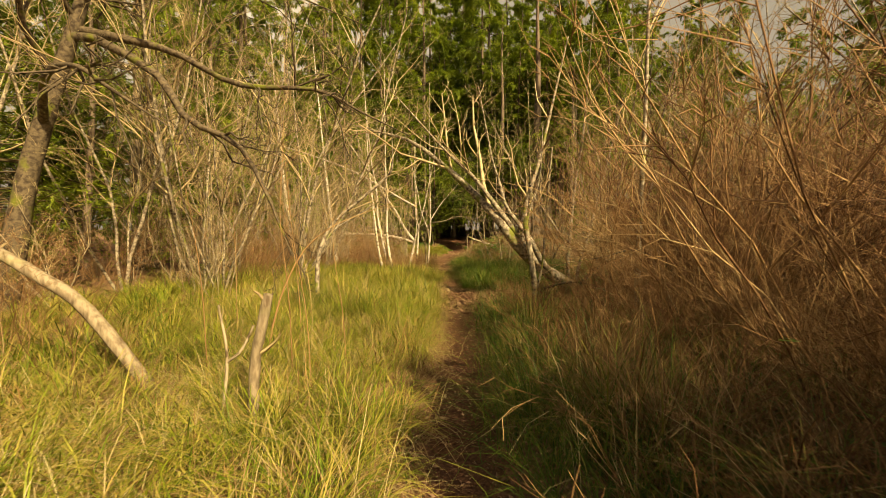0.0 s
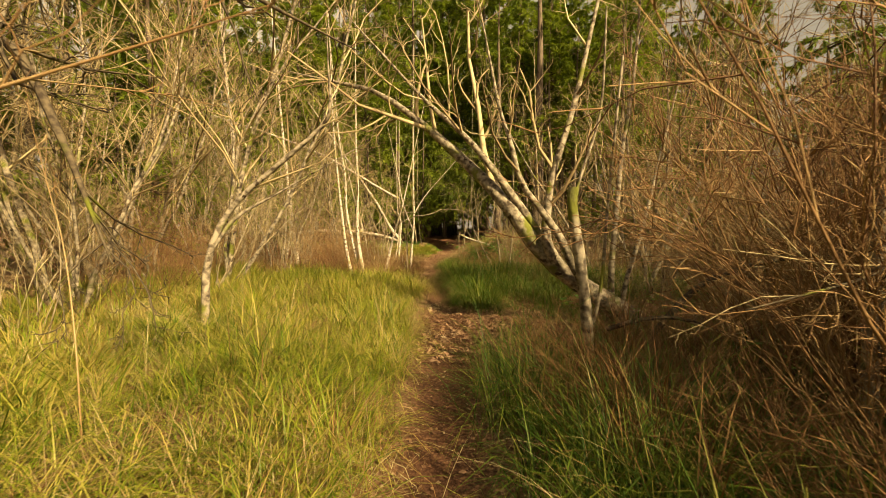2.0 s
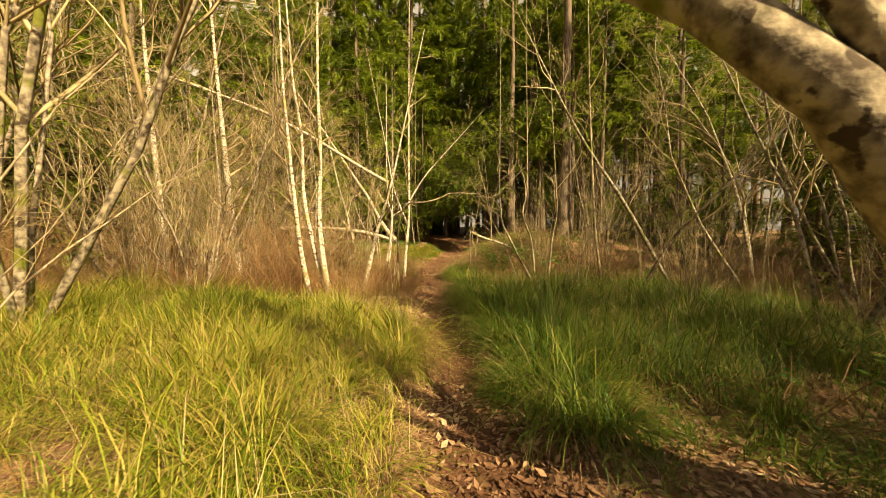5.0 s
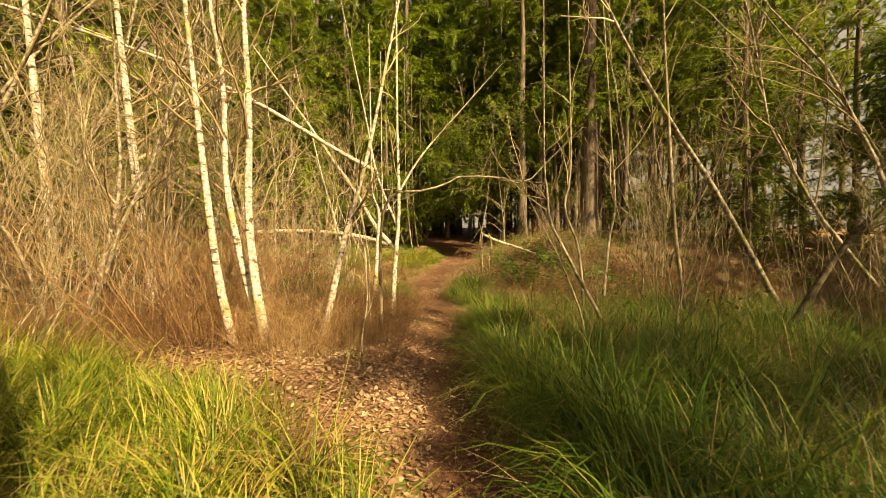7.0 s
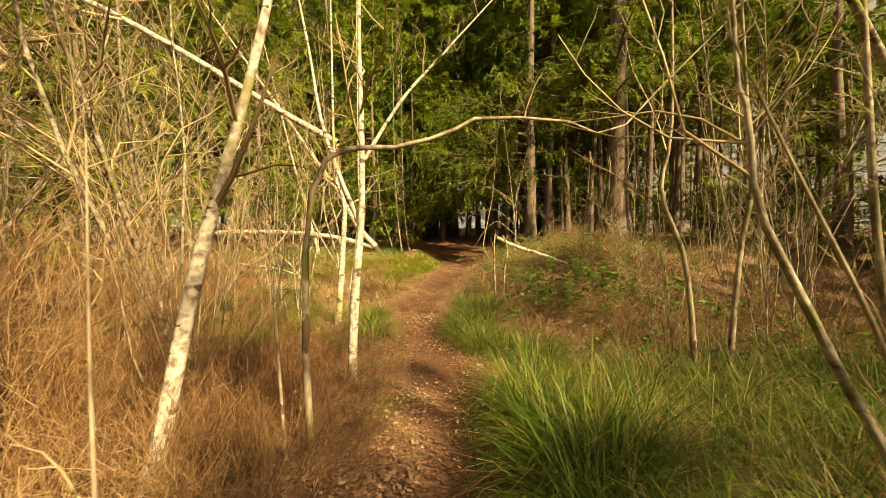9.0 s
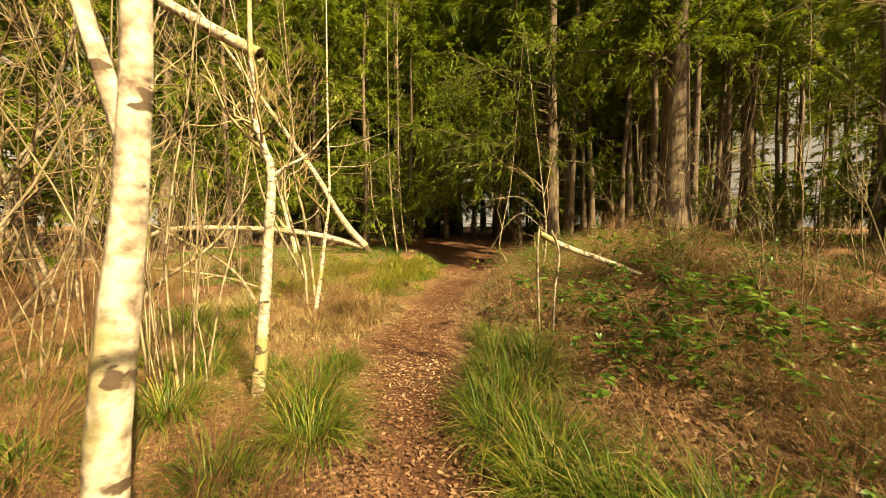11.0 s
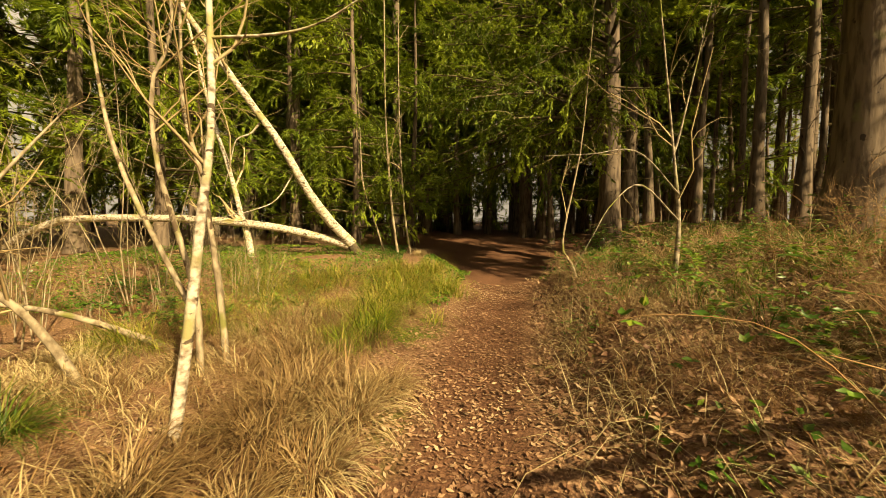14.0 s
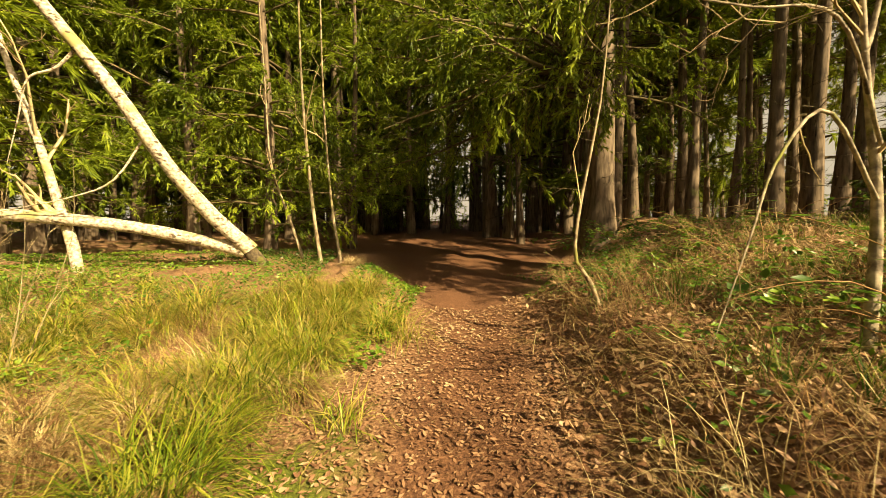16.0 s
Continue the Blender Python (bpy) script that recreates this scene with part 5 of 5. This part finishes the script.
def strew(name, label, count, box, mask, size=(0.022, 0.058), mat=None, dz=0.008, tilt=0.25, category="leaf litter"):
    x0, x1, y0, y1 = box
    x, y = rng.uniform(x0, x1, count * 3), rng.uniform(y0, y1, count * 3)
    ok = mask(x, y)
    x, y = x[ok][:count], y[ok][:count]
    m = len(x)
    a = rng.uniform(0, 6.283, m)
    way = np.stack([np.cos(a), np.sin(a), rng.normal(0, tilt, m)], 1)
    nrm = np.array([0, 0, 1.0]) + rng.normal(0, tilt, (m, 3))
    ln = rng.uniform(*size, m)
    b = Buf()
    leaves(b, on_land(x, y, dz) + rng.uniform(0, 0.012, (m, 1)) * np.array([0, 0, 1.0]), way, nrm, ln, ln * rng.uniform(0.3, 0.6, m), rng.uniform(-0.15, 0.3, m)[:, None])
    return tagged(part(name, b, mat or LITTER), label, category, kind="stuff")


strew("leaf_litter", "dry brown fallen leaves beside the path", 9000, (-1.6, 1.2, 9.5, 18.5), lambda x, y: (np.abs(x - path_x(y)) < np.where(y < 13.5, 1.5, 0.62)) & (rng.random(len(x)) < np.where(np.abs(x - path_x(y)) < 0.3, 0.35, 1.0)))
strew("leaf_litter", "pale dry fallen leaves between meadow and thicket", 8000, (-3.6, 0.1, 10.4, 15.2), lambda x, y: (y > 11.7 - 0.7 * (x + 0.7)) & (x < path_x(y) - 0.25), (0.03, 0.075), None, 0.012, 0.45)
strew("leaf_litter", "dry brown fallen leaves under the alder", 9000, (-0.1, 3.4, 7.0, 10.4), lambda x, y: x > path_x(y) - 0.4, (0.03, 0.085), None, 0.012, 0.4)
strew("leaf_litter", "dry brown fallen leaves strewn over the clearing", 30000, (-3.2, 3.2, 17.6, 27.5), lambda x, y: np.abs(x - path_x(y) + 0.4) < rng.uniform(0.4, 2.6, len(x)))
strew("leaf_litter", "dry brown leaves caught on the bank", 17000, (0.6, 5, 16.5, 28), lambda x, y: x > path_x(y) + 0.6, (0.035, 0.085), None, 0.035, 0.5)
strew("leaf_litter", "few fallen leaves on the trodden path", 1500, (-0.5, 1.0, -0.5, 9), lambda x, y: np.abs(x - path_x(y)) < 0.5)
strew("ground_herbs", "low green leaves carpeting the clearing", 24000, (-8.5, -0.9, 25.0, 31), lambda x, y: (x < path_x(y) - 1.0) & (np.sin(1.9 * x + 0.8 * y) + np.sin(2.7 * y - 1.2 * x) > -1.3), (0.03, 0.075), HERB, 0.08, 0.45, "ground plants")
strew("ground_herbs", "low green ivy leaves on the bank", 6000, (1.0, 7, 17, 30), lambda x, y: (np.sin(2.3 * x) + np.sin(1.9 * y) > -0.2) & (x > path_x(y) + 0.9), (0.04, 0.09), HERB, 0.06, 0.5, "ground plants")
strew("ground_herbs", "dark green leaves by the path edge", 2500, (-0.8, 1.3, 25.5, 28.8), lambda x, y: np.abs(x - path_x(y) + 1.3) < 0.5, (0.04, 0.09), HERB, 0.08, 0.5, "ground plants")


def bramble(label, seed, canes=9, reach=1.3, leafs=18):
    """Arching bramble canes with three-part leaves."""
    global rng
    keep, rng = rng, np.random.default_rng(seed)
    root = thing("bramble", label, "bramble bush", "brambles on the bank")
    a = rng.uniform(0, 6.283, canes)
    P = grow(rng.normal(0, 0.12, (canes, 3)) * np.array([1, 1, 0]), np.stack([np.cos(a) * 0.8, np.sin(a) * 0.8, np.full(canes, 1.1)], 1), reach * rng.uniform(0.7, 1.2, canes), 10, 0.12, -0.16)
    b, lb = Buf(), Buf()
    for j in range(canes):
        b = Buf()
        tubes(b, P[j:j + 1], np.linspace(0.006, 0.002, 10)[None], 4)
        part("cane", b, RED_TWIG, root)
    u = rng.uniform(0.2, 0.999, (canes, leafs)) * 8.999
    i, f = u.astype(int), (u % 1)[..., None]
    row = np.arange(canes)[:, None]
    p = (P[row, i] * (1 - f) + P[row, i + 1] * f).reshape(-1, 3)
    d0 = rng.normal(0, 1, p.shape) * np.array([1, 1, 0.35])
    tip = p + unit(d0) * 0.06
    for turn in (-1.0, 0, 1.0):
        c, s = math.cos(turn), math.sin(turn)
        d = unit(np.stack([d0[:, 0] * c - d0[:, 1] * s, d0[:, 0] * s + d0[:, 1] * c, d0[:, 2] - 0.15], 1))
        leaves(lb, tip, d, np.array([0, 0, 1.0]) + rng.normal(0, 0.3, p.shape), rng.uniform(0.055, 0.105, len(p)), 0.052, 0.2)
    tagged(part("foliage", lb, HERB, root, "green three-part leaves"), kind="stuff")
    rng = keep
    return root


BRAMBLES = [bramble("arching bramble with green leaves and brown canes", s) for s in (51, 52)] + [bramble("sparse bramble with few green leaves", 53, 7, 1.5, 6)]
scatter([BRAMBLES[0], BRAMBLES[2], BRAMBLES[2]], 38, 1.4, 5.2, 17.0, 28.0, 1.95, 0.55, 0.95, 0.28)
scatter([BRAMBLES[1], BRAMBLES[2], BRAMBLES[2]], 7, 2.0, 4.4, 18.4, 21.5, 2.1, 0.8, 1.1, 0.5)
scatter(BRAMBLES[:1], 14, 2.0, 4.2, 24.2, 27.5, 1.25, 0.45, 0.7, 0.3)
scatter(BRAMBLES[2:], 14, 1.5, 5.0, 1.5, 16, 2.0, 0.7, 1.0, 0.6)
scatter(BRAMBLES, 10, -6.5, -2.2, 24.5, 30.5, 2.2, 0.5, 0.8, 0.6)
scatter(BRAMBLES[:2], 6, 1.8, 3.8, 21.4, 24.4, 1.7, 0.45, 0.65, 0.35)
scatter(BRAMBLES[:2], 15, 2.6, 6.5, 24.0, 29.0, 1.9, 0.5, 0.85, 0.4)
